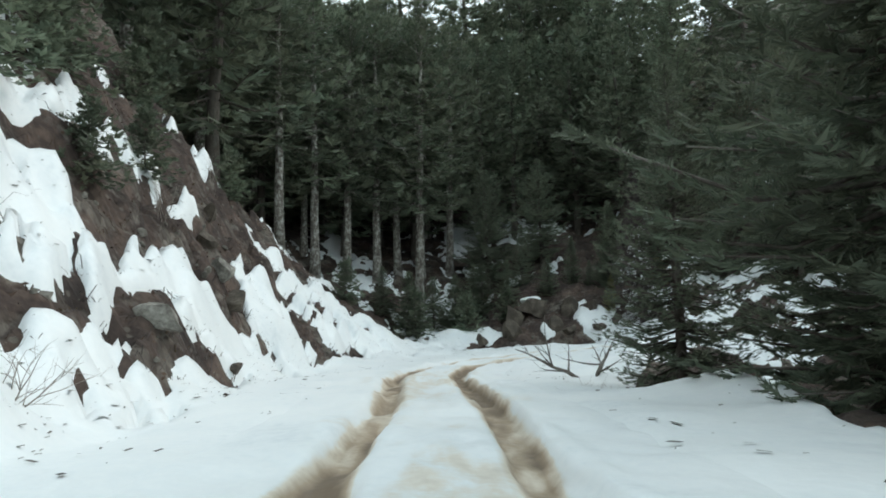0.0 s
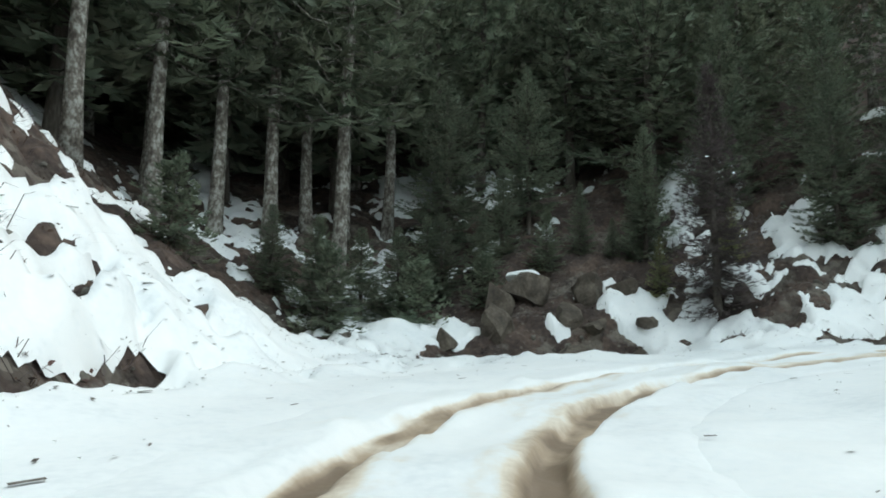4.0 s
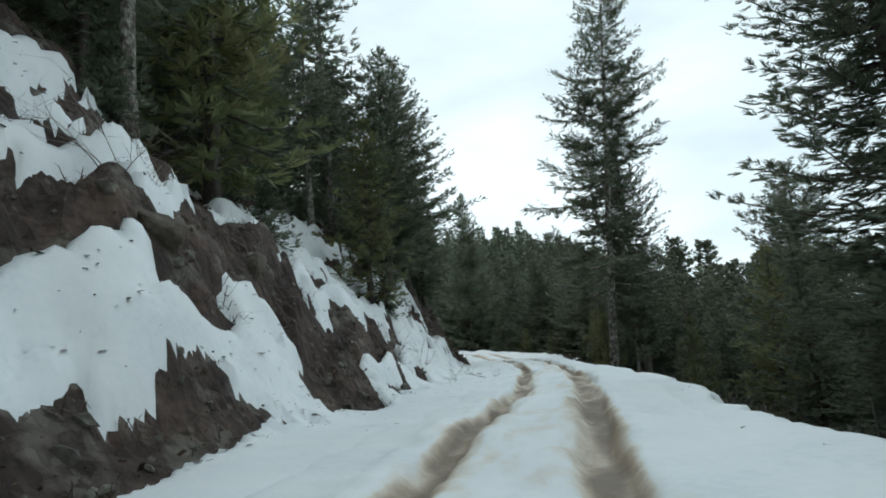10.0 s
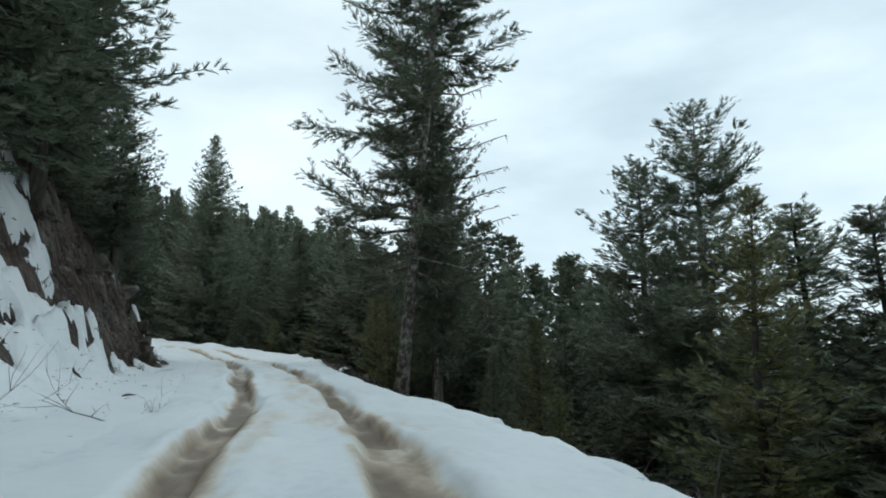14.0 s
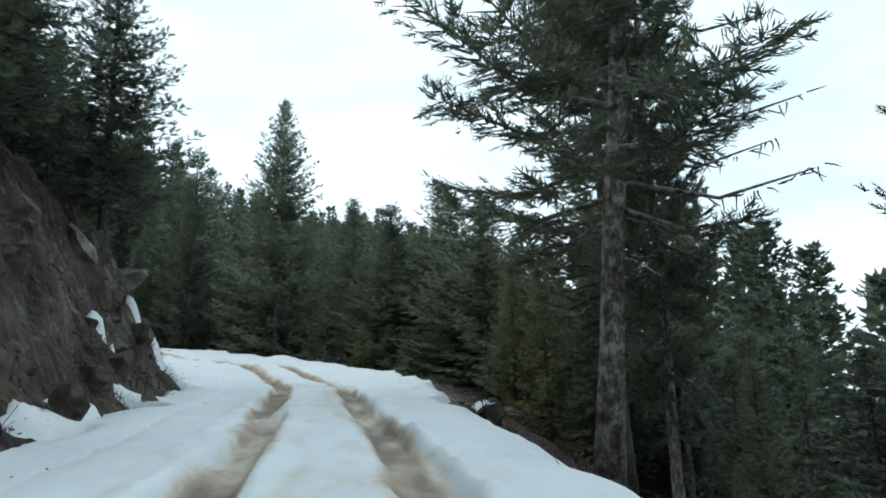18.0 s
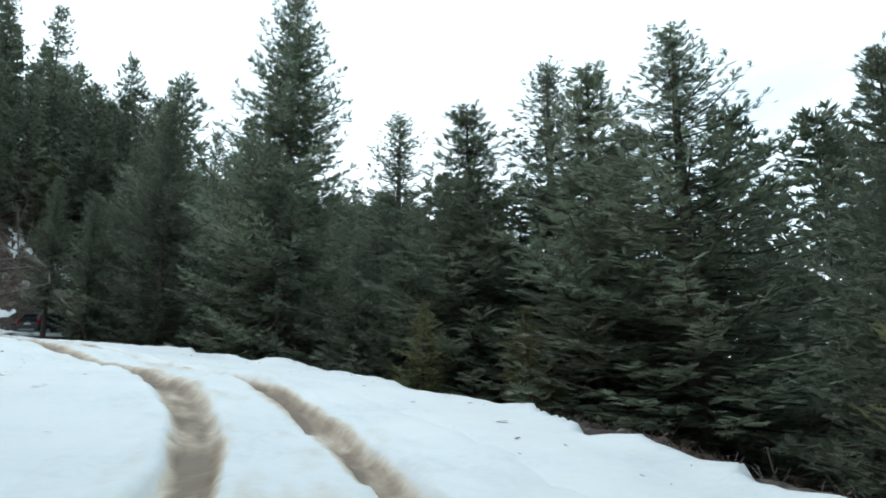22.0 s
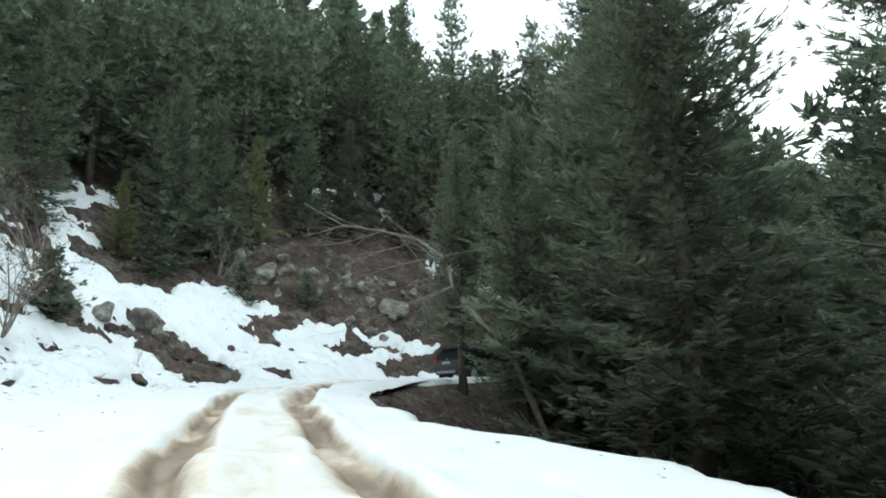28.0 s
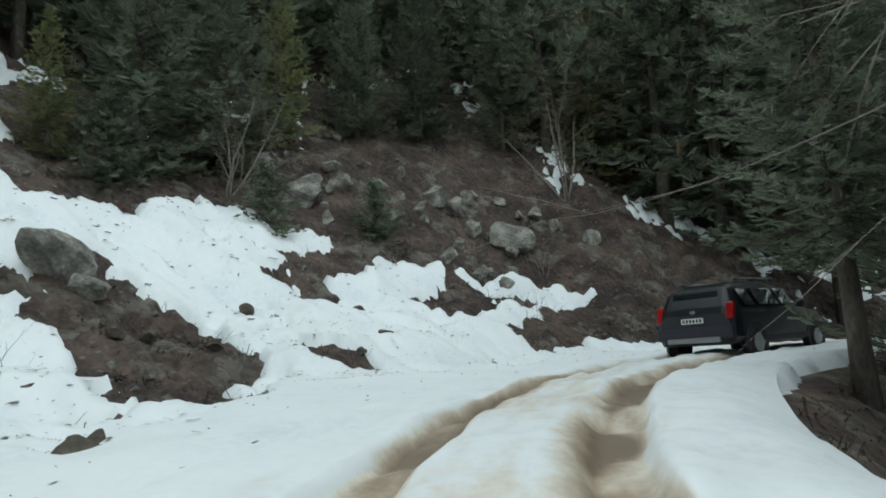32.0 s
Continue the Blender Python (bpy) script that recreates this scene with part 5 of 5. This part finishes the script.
def blades(spots, per, spread, short, long_b, width):
    """Bent blades in tufts: two quads each."""
    n = len(spots) * per
    i = np.repeat(spots, per)
    a, ln = r2.random(n) * 6.28, short + (long_b - short) * r2.random(n) ** 2
    o = np.stack([fx[i] + r2.normal(0, spread, n), fy[i] + r2.normal(0, spread, n), ground_z[i] - 0.04], axis=1)
    up = 0.25 + 0.8 * r2.random(n)
    d3 = np.stack([np.cos(a) * 0.8, np.sin(a) * 0.8, up], axis=1) * ln[:, None]
    w3 = np.stack([-np.sin(a), np.cos(a), 0 * a], axis=1) * width
    mid3, tip3 = o + d3 * 0.55, o + d3 - np.stack([0 * a, 0 * a, 0.45 * ln * up], axis=1)
    q = np.stack([o - w3, o + w3, mid3 + w3, mid3 - w3, mid3 - w3, mid3 + w3, tip3 + w3 * 0.3, tip3 - w3 * 0.3], axis=1)
    return q.reshape(-1, 3)


gv = blades(r2.choice(open_bank, 5200, replace=False, p=favour), 14, 0.12, 0.08, 0.38, 0.006)
tagged(new("dry_grass", grid_mesh("dry_grass", *gv.T, np.arange(len(gv)).reshape(-1, 4), BRUSH)), "withered brown grass and dead bracken on the bare bank", "grass", kind="stuff")
gv = blades(r2.choice(open_bank, 1800, replace=False, p=favour), 7, 0.10, 0.3, 0.9, 0.007)
tagged(new("dead_twigs", grid_mesh("dead_twigs", *gv.T, np.arange(len(gv)).reshape(-1, 4), NEEDLES_DEAD)), "dead twigs lying on the bare bank", "twigs", kind="stuff")
leaf = r2.choice(open_bank, 42000, p=favour)
nl = len(leaf)
lo = np.stack([fx[leaf] + r2.uniform(-0.1, 0.1, nl), fy[leaf] + r2.uniform(-0.1, 0.1, nl), ground_z[leaf] + r2.uniform(0.0, 0.06, nl)], axis=1)
la, lb = r2.normal(0, 1, (nl, 3)), r2.normal(0, 1, (nl, 3))
ls = (0.02 + 0.05 * r2.random(nl) ** 2)[:, None]
la, lb = la / np.linalg.norm(la, axis=1)[:, None] * ls, lb / np.linalg.norm(lb, axis=1)[:, None] * ls * 0.6
gv = np.stack([lo - la, lo - lb, lo + la, lo + lb], axis=1).reshape(-1, 3)
tagged(new("leaf_litter", grid_mesh("leaf_litter", *gv.T, np.arange(len(gv)).reshape(-1, 4), FALLEN)), "dark brown fallen leaves on the bare bank", "leaves", kind="stuff")


def twiggy(seed, start, way, length, rad, depth, pieces, bend=0.3, tips=None):
    """A bare branch with forks, as tubes."""
    rg = random.Random(seed)
    pts, p, d = [Vector(start)], Vector(start), Vector(way).normalized()
    n = 5
    for i in range(n):
        d = (d + Vector((rg.gauss(0, bend), rg.gauss(0, bend), rg.gauss(0.03, bend * 0.7))) * 0.5).normalized()
        p = p + d * length / n
        pts.append(p.copy())
    pieces.append(tube(pts, [rad * (1 - 0.16 * i) for i in range(n + 1)], 5 if rad > 0.02 else 3))
    if tips is not None:
        tips.append(pts[-1])
    if depth:
        for k in range(3 + (depth > 1) * 2):
            i = rg.randint(1, n)
            w = (pts[i] - pts[i - 1]).normalized() + Vector((rg.gauss(0, 0.6), rg.gauss(0, 0.6), rg.gauss(0.1, 0.45)))
            twiggy(seed * 7 + k + 1, pts[i], w, length * rg.uniform(0.35, 0.65), rad * (1 - 0.16 * i) * 0.55 + 0.002, depth - 1, pieces, bend, tips)


def bare_shrub(x, y, height, stems, seed, label, lean=(0, 0), rad=0.02, name="bare_shrub", depth=2, leaves=0):
    pieces, tips = [], []
    rg = random.Random(seed)
    for k in range(stems):
        twiggy(seed * 31 + k, (rg.gauss(0, 0.1), rg.gauss(0, 0.1), -0.15), (lean[0] + rg.gauss(0, 0.35), lean[1] + rg.gauss(0, 0.35), 1), height * rg.uniform(0.7, 1.1), rad, depth, pieces, 0.28, tips)
    root = tagged(new(name), label, "shrub")
    root.matrix_basis = pose(x, y, ground_at(x, y)[0])
    v, f = joined(pieces)
    part("crown", mesh_of("crown", v, f, TWIG, True), None, root)
    if leaves:
        lv2, lf2 = [], []
        for k in range(leaves):
            p = tips[rg.randrange(len(tips))] + Vector((rg.gauss(0, 0.12), rg.gauss(0, 0.12), rg.gauss(-0.02, 0.12)))
            a, b = Vector((rg.gauss(0, 1), rg.gauss(0, 1), rg.gauss(-0.5, 0.5))).normalized() * 0.06, Vector((rg.gauss(0, 1), rg.gauss(0, 1), rg.gauss(0, 1))).normalized() * 0.03
            o = len(lv2)
            lv2 += [p, p + a * 0.5 + b, p + a, p + a * 0.5 - b]
            lf2.append((o, o + 1, o + 2, o + 3))
        part("foliage", mesh_of("foliage", lv2, lf2, LEAF_BROWN), None, root, "withered brown leaves")
    return root


# withered oaks between the firs
for i, (x, y, h, lv_n) in enumerate(((115.8, 5.0, 6.0, 2400), (19.5, 42.0, 7.0, 1600), (97.5, 20.5, 4.5, 900), (92.0, 17.5, 4.0, 800), (108.0, 17.0, 3.5, 500))):
    bare_shrub(x, y, h, 4, 11 + i, "bare oak scrub with withered rust-brown leaves", rad=0.05, name="oak_scrub", depth=3, leaves=lv_n)
# brush on the banks
for i, (x, y, h) in enumerate(((25.2, 28.2, 1.6), (26.6, 27.6, 1.3), (28.2, 25.6, 1.0), (-6.6, 15.2, 1.1), (-4.6, 6.9, 0.9), (-8.5, 24.0, 1.2), (32.0, 21.2, 0.8), (34.2, 19.6, 0.9), (112.0, 6.6, 1.8), (113.8, 11.0, 1.5), (110.6, 9.0, 1.2), (109.2, 7.0, 1.0), (111.4, 13.0, 1.6), (96.6, 15.4, 0.8), (108.6, 11.6, 0.9), (113.0, 2.0, 1.4))):
    bare_shrub(x, y, h, 4, 41 + i, "leafless grey brush on the bank", rad=0.012)
# dry stalks standing in the snow
for i, (x, y, h) in enumerate(((2.55, 14.2, 0.35), (2.9, 13.1, 0.45), (3.2, 12.3, 0.4), (35.8, 16.1, 0.5), (36.3, 15.8, 0.4), (46.4, 5.0, 0.4))):
    bare_shrub(x, y, h, 7, 71 + i, "dry weed stalks sticking out of the snow", rad=0.005, name="dry_weed", depth=1)


def dead_branch(x, y, way, length, seed, label, rad=0.05, lift=0.25):
    pieces = []
    twiggy(seed, (0, 0, 0), way, length, rad, 2, pieces, 0.18)
    v, f = joined(pieces)
    ob = tagged(new("dead_branch", mesh_of("dead_branch", v, f, BARK, True)), label, "branch")
    ob.matrix_basis = pose(x, y, ground_at(x, y)[0] + lift)
    return ob


dead_branch(3.1, 14.9, (-0.25, 1.0, 0.28), 2.6, 5, "fallen dark branch lying across the snow", 0.055, 0.1)
dead_branch(3.5, 15.2, (0.5, 0.8, 0.5), 1.8, 9, "forked dead branch with roots in the snow", 0.06, 0.1)
dead_branch(34.6, 16.9, (0.7, 0.5, 0.25), 1.2, 6, "thin dead twig stuck in the snow", 0.012, 0.1)
dead_branch(33.4, 18.9, (1.4, -0.75, 0.12), 1.9, 12, "long thin stick lying on the snow", 0.012, 0.2)
dead_branch(46.7, 4.7, (-0.3, 0.6, 0.7), 0.9, 14, "dead twigs sticking out of the snow edge", 0.018, 0.1)
dead_branch(46.9, 4.4, (0.4, 0.3, 0.6), 0.8, 15, "dead twigs sticking out of the snow edge", 0.016, 0.1)
# a capped boulder shape stands in for the snow-coated stump among the twigs
boulder(46.9, 4.5, (0.45, 0.4, 0.4), 61, ROCK_BROWN, "snow-capped stump at the edge of the drop", 30, 0.3, True, "stones beside the road")
boulder(-1.15, 30.85, (0.17, 0.12, 0.12), 62, ROCK_BROWN, "dark angular stone lying on the snow", 50, 0.1, False, "stones beside the road")
dead_branch(84.6, 4.6, (0.8, -0.5, 0.1), 0.8, 7, "thin dead twig on the snow edge", 0.015, 0.12)

# the leafless tree that leans over the road
pieces, tips = [], []
foot = Vector((89.9, 0.9, ground_at(89.9, 0.9)[0]))
lean_pts = [foot - Vector((0, 0, 0.3)), Vector((90.1, 2.5, 7.5)), Vector((90.3, 3.25, 8.4)), Vector((90.45, 3.75, 9.0)), Vector((90.6, 4.05, 9.5)), Vector((90.62, 4.15, 10.0)),
            Vector((90.64, 4.35, 10.35)), Vector((90.76, 5.05, 10.9)), Vector((90.9, 6.1, 11.2)), Vector((91.1, 7.25, 11.45)), Vector((91.0, 8.4, 12.1))]
pieces.append(tube(lean_pts, [0.10, 0.085, 0.075, 0.07, 0.062, 0.055, 0.05, 0.04, 0.03, 0.02, 0.008], 7))
for k, (i, w, ln) in enumerate(((4, (0.2, 1.0, -0.40), 2.8), (4, (-0.2, 1.0, -0.55), 2.2), (5, (0.5, 1.0, -0.25), 2.6), (6, (0.1, 1.0, -0.15), 3.2), (6, (-0.5, 0.9, 0.25), 2.2), (7, (0.3, 1.0, -0.35), 2.6), (7, (-0.2, 0.8, 0.5), 2.0),
                                (8, (0.4, 1.0, -0.2), 2.4), (8, (-0.3, 1.0, 0.3), 1.8), (3, (0.4, -0.7, 0.15), 2.0), (6, (0.3, -0.9, 0.25), 2.2), (9, (0.2, 1.0, -0.3), 1.6))):
    twiggy(300 + k, lean_pts[i], w, ln, 0.022, 2, pieces, 0.2, tips)
root = tagged(new("bare_tree"), "leafless grey-brown tree leaning over the road", "tree")
root.matrix_basis = pose(*foot)
v, f = joined(pieces)
part("crown", mesh_of("crown", [Vector(p) - foot for p in v], f, TWIG, True), None, root)
leaf_rng = random.Random(23)
for k in range(9):
    p = leaf_rng.choice(tips) - foot
    side_l, out_l = Vector((leaf_rng.gauss(0, 1), leaf_rng.gauss(0, 1), 0)).normalized() * 0.05, Vector((leaf_rng.gauss(0, 0.3), leaf_rng.gauss(0, 0.3), -1)).normalized() * 0.16
    part("leaf", mesh_of("leaf", [p, p + out_l * 0.4 + side_l, p + out_l * 0.75 + side_l * 0.6, p + out_l, p + out_l * 0.7 - side_l * 0.7, p + out_l * 0.35 - side_l], [(0, 1, 2, 3), (0, 3, 4, 5)], LEAF_BROWN), None, root, "withered rust-brown leaf")


# ---- the vehicle ahead ----
def plain(name, colour, rough, metal=0.0, coat=0.0, emit=None):
    m = bpy.data.materials.new(name)
    m.use_nodes = True
    b = m.node_tree.nodes["Principled BSDF"]
    b.inputs["Base Color"].default_value = (*colour, 1)
    b.inputs["Roughness"].default_value, b.inputs["Metallic"].default_value = rough, metal
    b.inputs["Coat Weight"].default_value = coat
    return m


PAINT = material("muddy_black_paint", [(0.008, 0.009, 0.012), (0.013, 0.014, 0.018), (0.05, 0.043, 0.036)], 3, 8, 0.28, 0.0, 30, spread=(0.35, 0.85))
GLASS = plain("tinted_glass", (0.01, 0.013, 0.015), 0.06)
RUBBER = material("tyre_rubber", [(0.012, 0.012, 0.012), (0.05, 0.042, 0.034)], 6, 6, 0.9, 0.3, 30)
ALLOY = plain("alloy_rim", (0.42, 0.43, 0.44), 0.35, 0.9)
SILVER = plain("silver_trim", (0.26, 0.265, 0.27), 0.45, 0.7)
RED = plain("red_lamp_glass", (0.35, 0.012, 0.012), 0.12)
WHITE = plain("plate_white", (0.7, 0.7, 0.68), 0.5)
INK = plain("plate_bars", (0.02, 0.02, 0.03), 0.6)


def box_bm(sx, sy, sz, at=(0, 0, 0), bevel=0.02, shape=None):
    """A bevelled box with size, its middle at at; shape may move its corners first."""
    bm = bmesh.new()
    bmesh.ops.create_cube(bm, size=1.0)
    for v in bm.verts:
        v.co = Vector((v.co.x * sx, v.co.y * sy, v.co.z * sz))
        if shape:
            v.co = shape(v.co)
    if bevel:
        bmesh.ops.bevel(bm, geom=bm.edges[:], offset=bevel, segments=2, affect="EDGES", profile=0.6)
    bmesh.ops.translate(bm, vec=at, verts=bm.verts[:])
    return bm


def loft_bm(sections, bevel=0.0):
    """A closed skin through rings of points with equal counts."""
    bm = bmesh.new()
    rings = [[bm.verts.new(p) for p in ring] for ring in sections]
    for a, b in zip(rings, rings[1:]):
        for k in range(len(a)):
            bm.faces.new((a[k], a[(k + 1) % len(a)], b[(k + 1) % len(a)], b[k]))
    bm.faces.new(rings[0][::-1])
    bm.faces.new(rings[-1])
    bmesh.ops.recalc_face_normals(bm, faces=bm.faces[:])
    return bm


def ring(x, half, low, belt, high, top):
    """One cross-section of the car, across y, at x along it: sill, belt line and roof."""
    return [(x, -half * 0.9, low), (x, -half, low + 0.14), (x, -half, belt - 0.1), (x, -half * 0.96, belt), (x, -top, high - 0.05), (x, -top * 0.86, high),
            (x, top * 0.86, high), (x, top, high - 0.05), (x, half * 0.96, belt), (x, half, belt - 0.1), (x, half, low + 0.14), (x, half * 0.9, low)]


def vehicle():
    """A compact off-road car, front towards +x, standing on z = 0."""
    root = tagged(new("car"), "black compact off-road car, mud-splashed, standing in the wheel tracks", "car")
    body = part("body", loft_bm([ring(-2.08, 0.80, 0.46, 0.86, 0.98, 0.74), ring(-2.02, 0.88, 0.36, 0.98, 1.12, 0.76), ring(-1.80, 0.91, 0.34, 1.04, 1.52, 0.66), ring(-1.45, 0.91, 0.34, 1.05, 1.62, 0.64),
                                 ring(-0.3, 0.91, 0.34, 1.04, 1.64, 0.64), ring(0.45, 0.91, 0.34, 1.02, 1.54, 0.64), ring(1.05, 0.91, 0.34, 1.00, 1.08, 0.74), ring(1.75, 0.88, 0.36, 0.92, 0.98, 0.74),
                                 ring(2.08, 0.80, 0.40, 0.72, 0.80, 0.62), ring(2.16, 0.70, 0.48, 0.62, 0.68, 0.56)]), PAINT, root)
    sub = body.modifiers.new("round", "BEVEL")
    sub.width, sub.segments, sub.limit_method = 0.045, 2, "ANGLE"
    part("rear_window", box_bm(0.02, 1.16, 0.36, (-2.0, 0, 1.30), 0.03, lambda c: Vector((c.x + (c.z + 0.18) * 0.50, c.y * (1 - 0.12 * (c.z > 0)), c.z))), GLASS, root, "tinted rear window")
    part("windscreen", box_bm(0.02, 1.2, 0.46, (0.76, 0, 1.29), 0.03, lambda c: Vector((c.x - c.z * 1.25, c.y * (1 - 0.12 * (c.z > 0)), c.z))), GLASS, root, "raked windscreen")
    for side in (-1, 1):
        for x0, ln in ((-1.42, 0.42), (-0.62, 0.86), (0.24, 0.62)):
            part("side_window", box_bm(ln, 0.02, 0.36, (x0, side * 0.815, 1.29), 0.02, lambda c, s=side, x0=x0: Vector((c.x - (0.18 if x0 > 0 and c.x > 0 and c.z > 0 else 0), c.y - s * c.z * 0.52, c.z))), GLASS, root, "dark side window")
        part("tail_lamp", box_bm(0.12, 0.16, 0.34, (-1.985, side * 0.79, 1.03), 0.03, lambda c: Vector((c.x + c.z * 0.3, c.y, c.z))), RED, root, "red tail lamp")
        rail = part("roof_rail", box_bm(1.7, 0.04, 0.035, (-0.55, side * 0.60, 1.70), 0.012), SILVER, root, "raised silver roof rail")
        for fx0 in (-0.75, 0.0, 0.75):
            part("rail_foot", box_bm(0.1, 0.04, 0.07, (-0.55 + fx0, side * 0.60, 1.66), 0.01), INK, rail)
        part("mirror", box_bm(0.12, 0.20, 0.15, (0.62, side * 1.0, 1.10), 0.04), PAINT, root)
        part("sill_trim", box_bm(2.0, 0.05, 0.12, (-0.05, side * 0.915, 0.42), 0.02), INK, root, "grey plastic sill")
        for x0 in (-0.75, 0.15):
            part("door_handle", box_bm(0.18, 0.035, 0.035, (x0, side * 0.93, 0.96), 0.012), INK, root)
        for x0 in (-1.33, 1.34):
            arch = bmesh.new()
            bmesh.ops.create_cone(arch, cap_ends=True, segments=28, radius1=0.42, radius2=0.42, depth=0.06, matrix=pose(x0, side * 0.90, 0.36, 90))
            part("wheel_arch", arch, INK, root, "black wheel arch")
            tyre_bm = bmesh.new()
            bmesh.ops.create_cone(tyre_bm, cap_ends=True, segments=28, radius1=0.345, radius2=0.345, depth=0.22)
            bmesh.ops.bevel(tyre_bm, geom=[e for e in tyre_bm.edges if len(e.link_faces) == 2 and any(len(f.verts) > 8 for f in e.link_faces)], offset=0.05, segments=2, affect="EDGES")
            bmesh.ops.transform(tyre_bm, matrix=pose(x0, side * 0.84, 0.345, 90), verts=tyre_bm.verts[:])
            tyre = part("wheel", tyre_bm, RUBBER, root, "muddy black tyre")
            rim_bm = bmesh.new()
            bmesh.ops.create_cone(rim_bm, cap_ends=True, segments=20, radius1=0.2, radius2=0.17, depth=0.03, matrix=pose(x0, side * 0.955, 0.345, 90))
            for k in range(5):
                bmesh.ops.create_cube(rim_bm, size=1.0, matrix=pose(x0, side * 0.968, 0.345, 0, 72 * k) @ pose(0.11, 0, 0) @ Matrix.Diagonal((0.18, 0.02, 0.045, 1)))
            part("rim", rim_bm, ALLOY, tyre, "five-spoke alloy rim")
    part("rear_bumper", box_bm(0.16, 1.72, 0.26, (-2.06, 0, 0.60), 0.05), INK, root, "black plastic rear bumper")
    part("skid_plate", box_bm(0.06, 1.2, 0.11, (-2.14, 0, 0.46), 0.02), SILVER, root, "silver skid plate")
    part("front_bumper", box_bm(0.16, 1.62, 0.28, (2.10, 0, 0.52), 0.05), INK, root, "black plastic front bumper")
    part("badge", box_bm(0.02, 0.12, 0.10, (-2.06, 0, 1.02), 0.02), SILVER, root, "small silver badge")
    plate = part("number_plate", box_bm(0.015, 0.50, 0.11, (-2.115, 0, 0.86), 0.004), WHITE, root, "white number plate with dark bars")
    for k in range(6):
        part("bar", box_bm(0.006, 0.045, 0.065, (-2.125, -0.19 + 0.076 * k, 0.86), 0), INK, plate)
    part("wiper", box_bm(0.02, 0.5, 0.02, (-2.0, 0.1, 1.15), 0.004), INK, root)
    return root


car = vehicle()
cj = int(np.argmin((ROAD[:, 0] - 103.0) ** 2 + (ROAD[:, 1] - 2.9) ** 2))
heading = math.degrees(math.atan2(TANGENT[cj, 1], TANGENT[cj, 0]))
car.matrix_basis = pose(ROAD[cj, 0], ROAD[cj, 1], ROAD[cj, 2] - 0.02, 0, -2, heading)
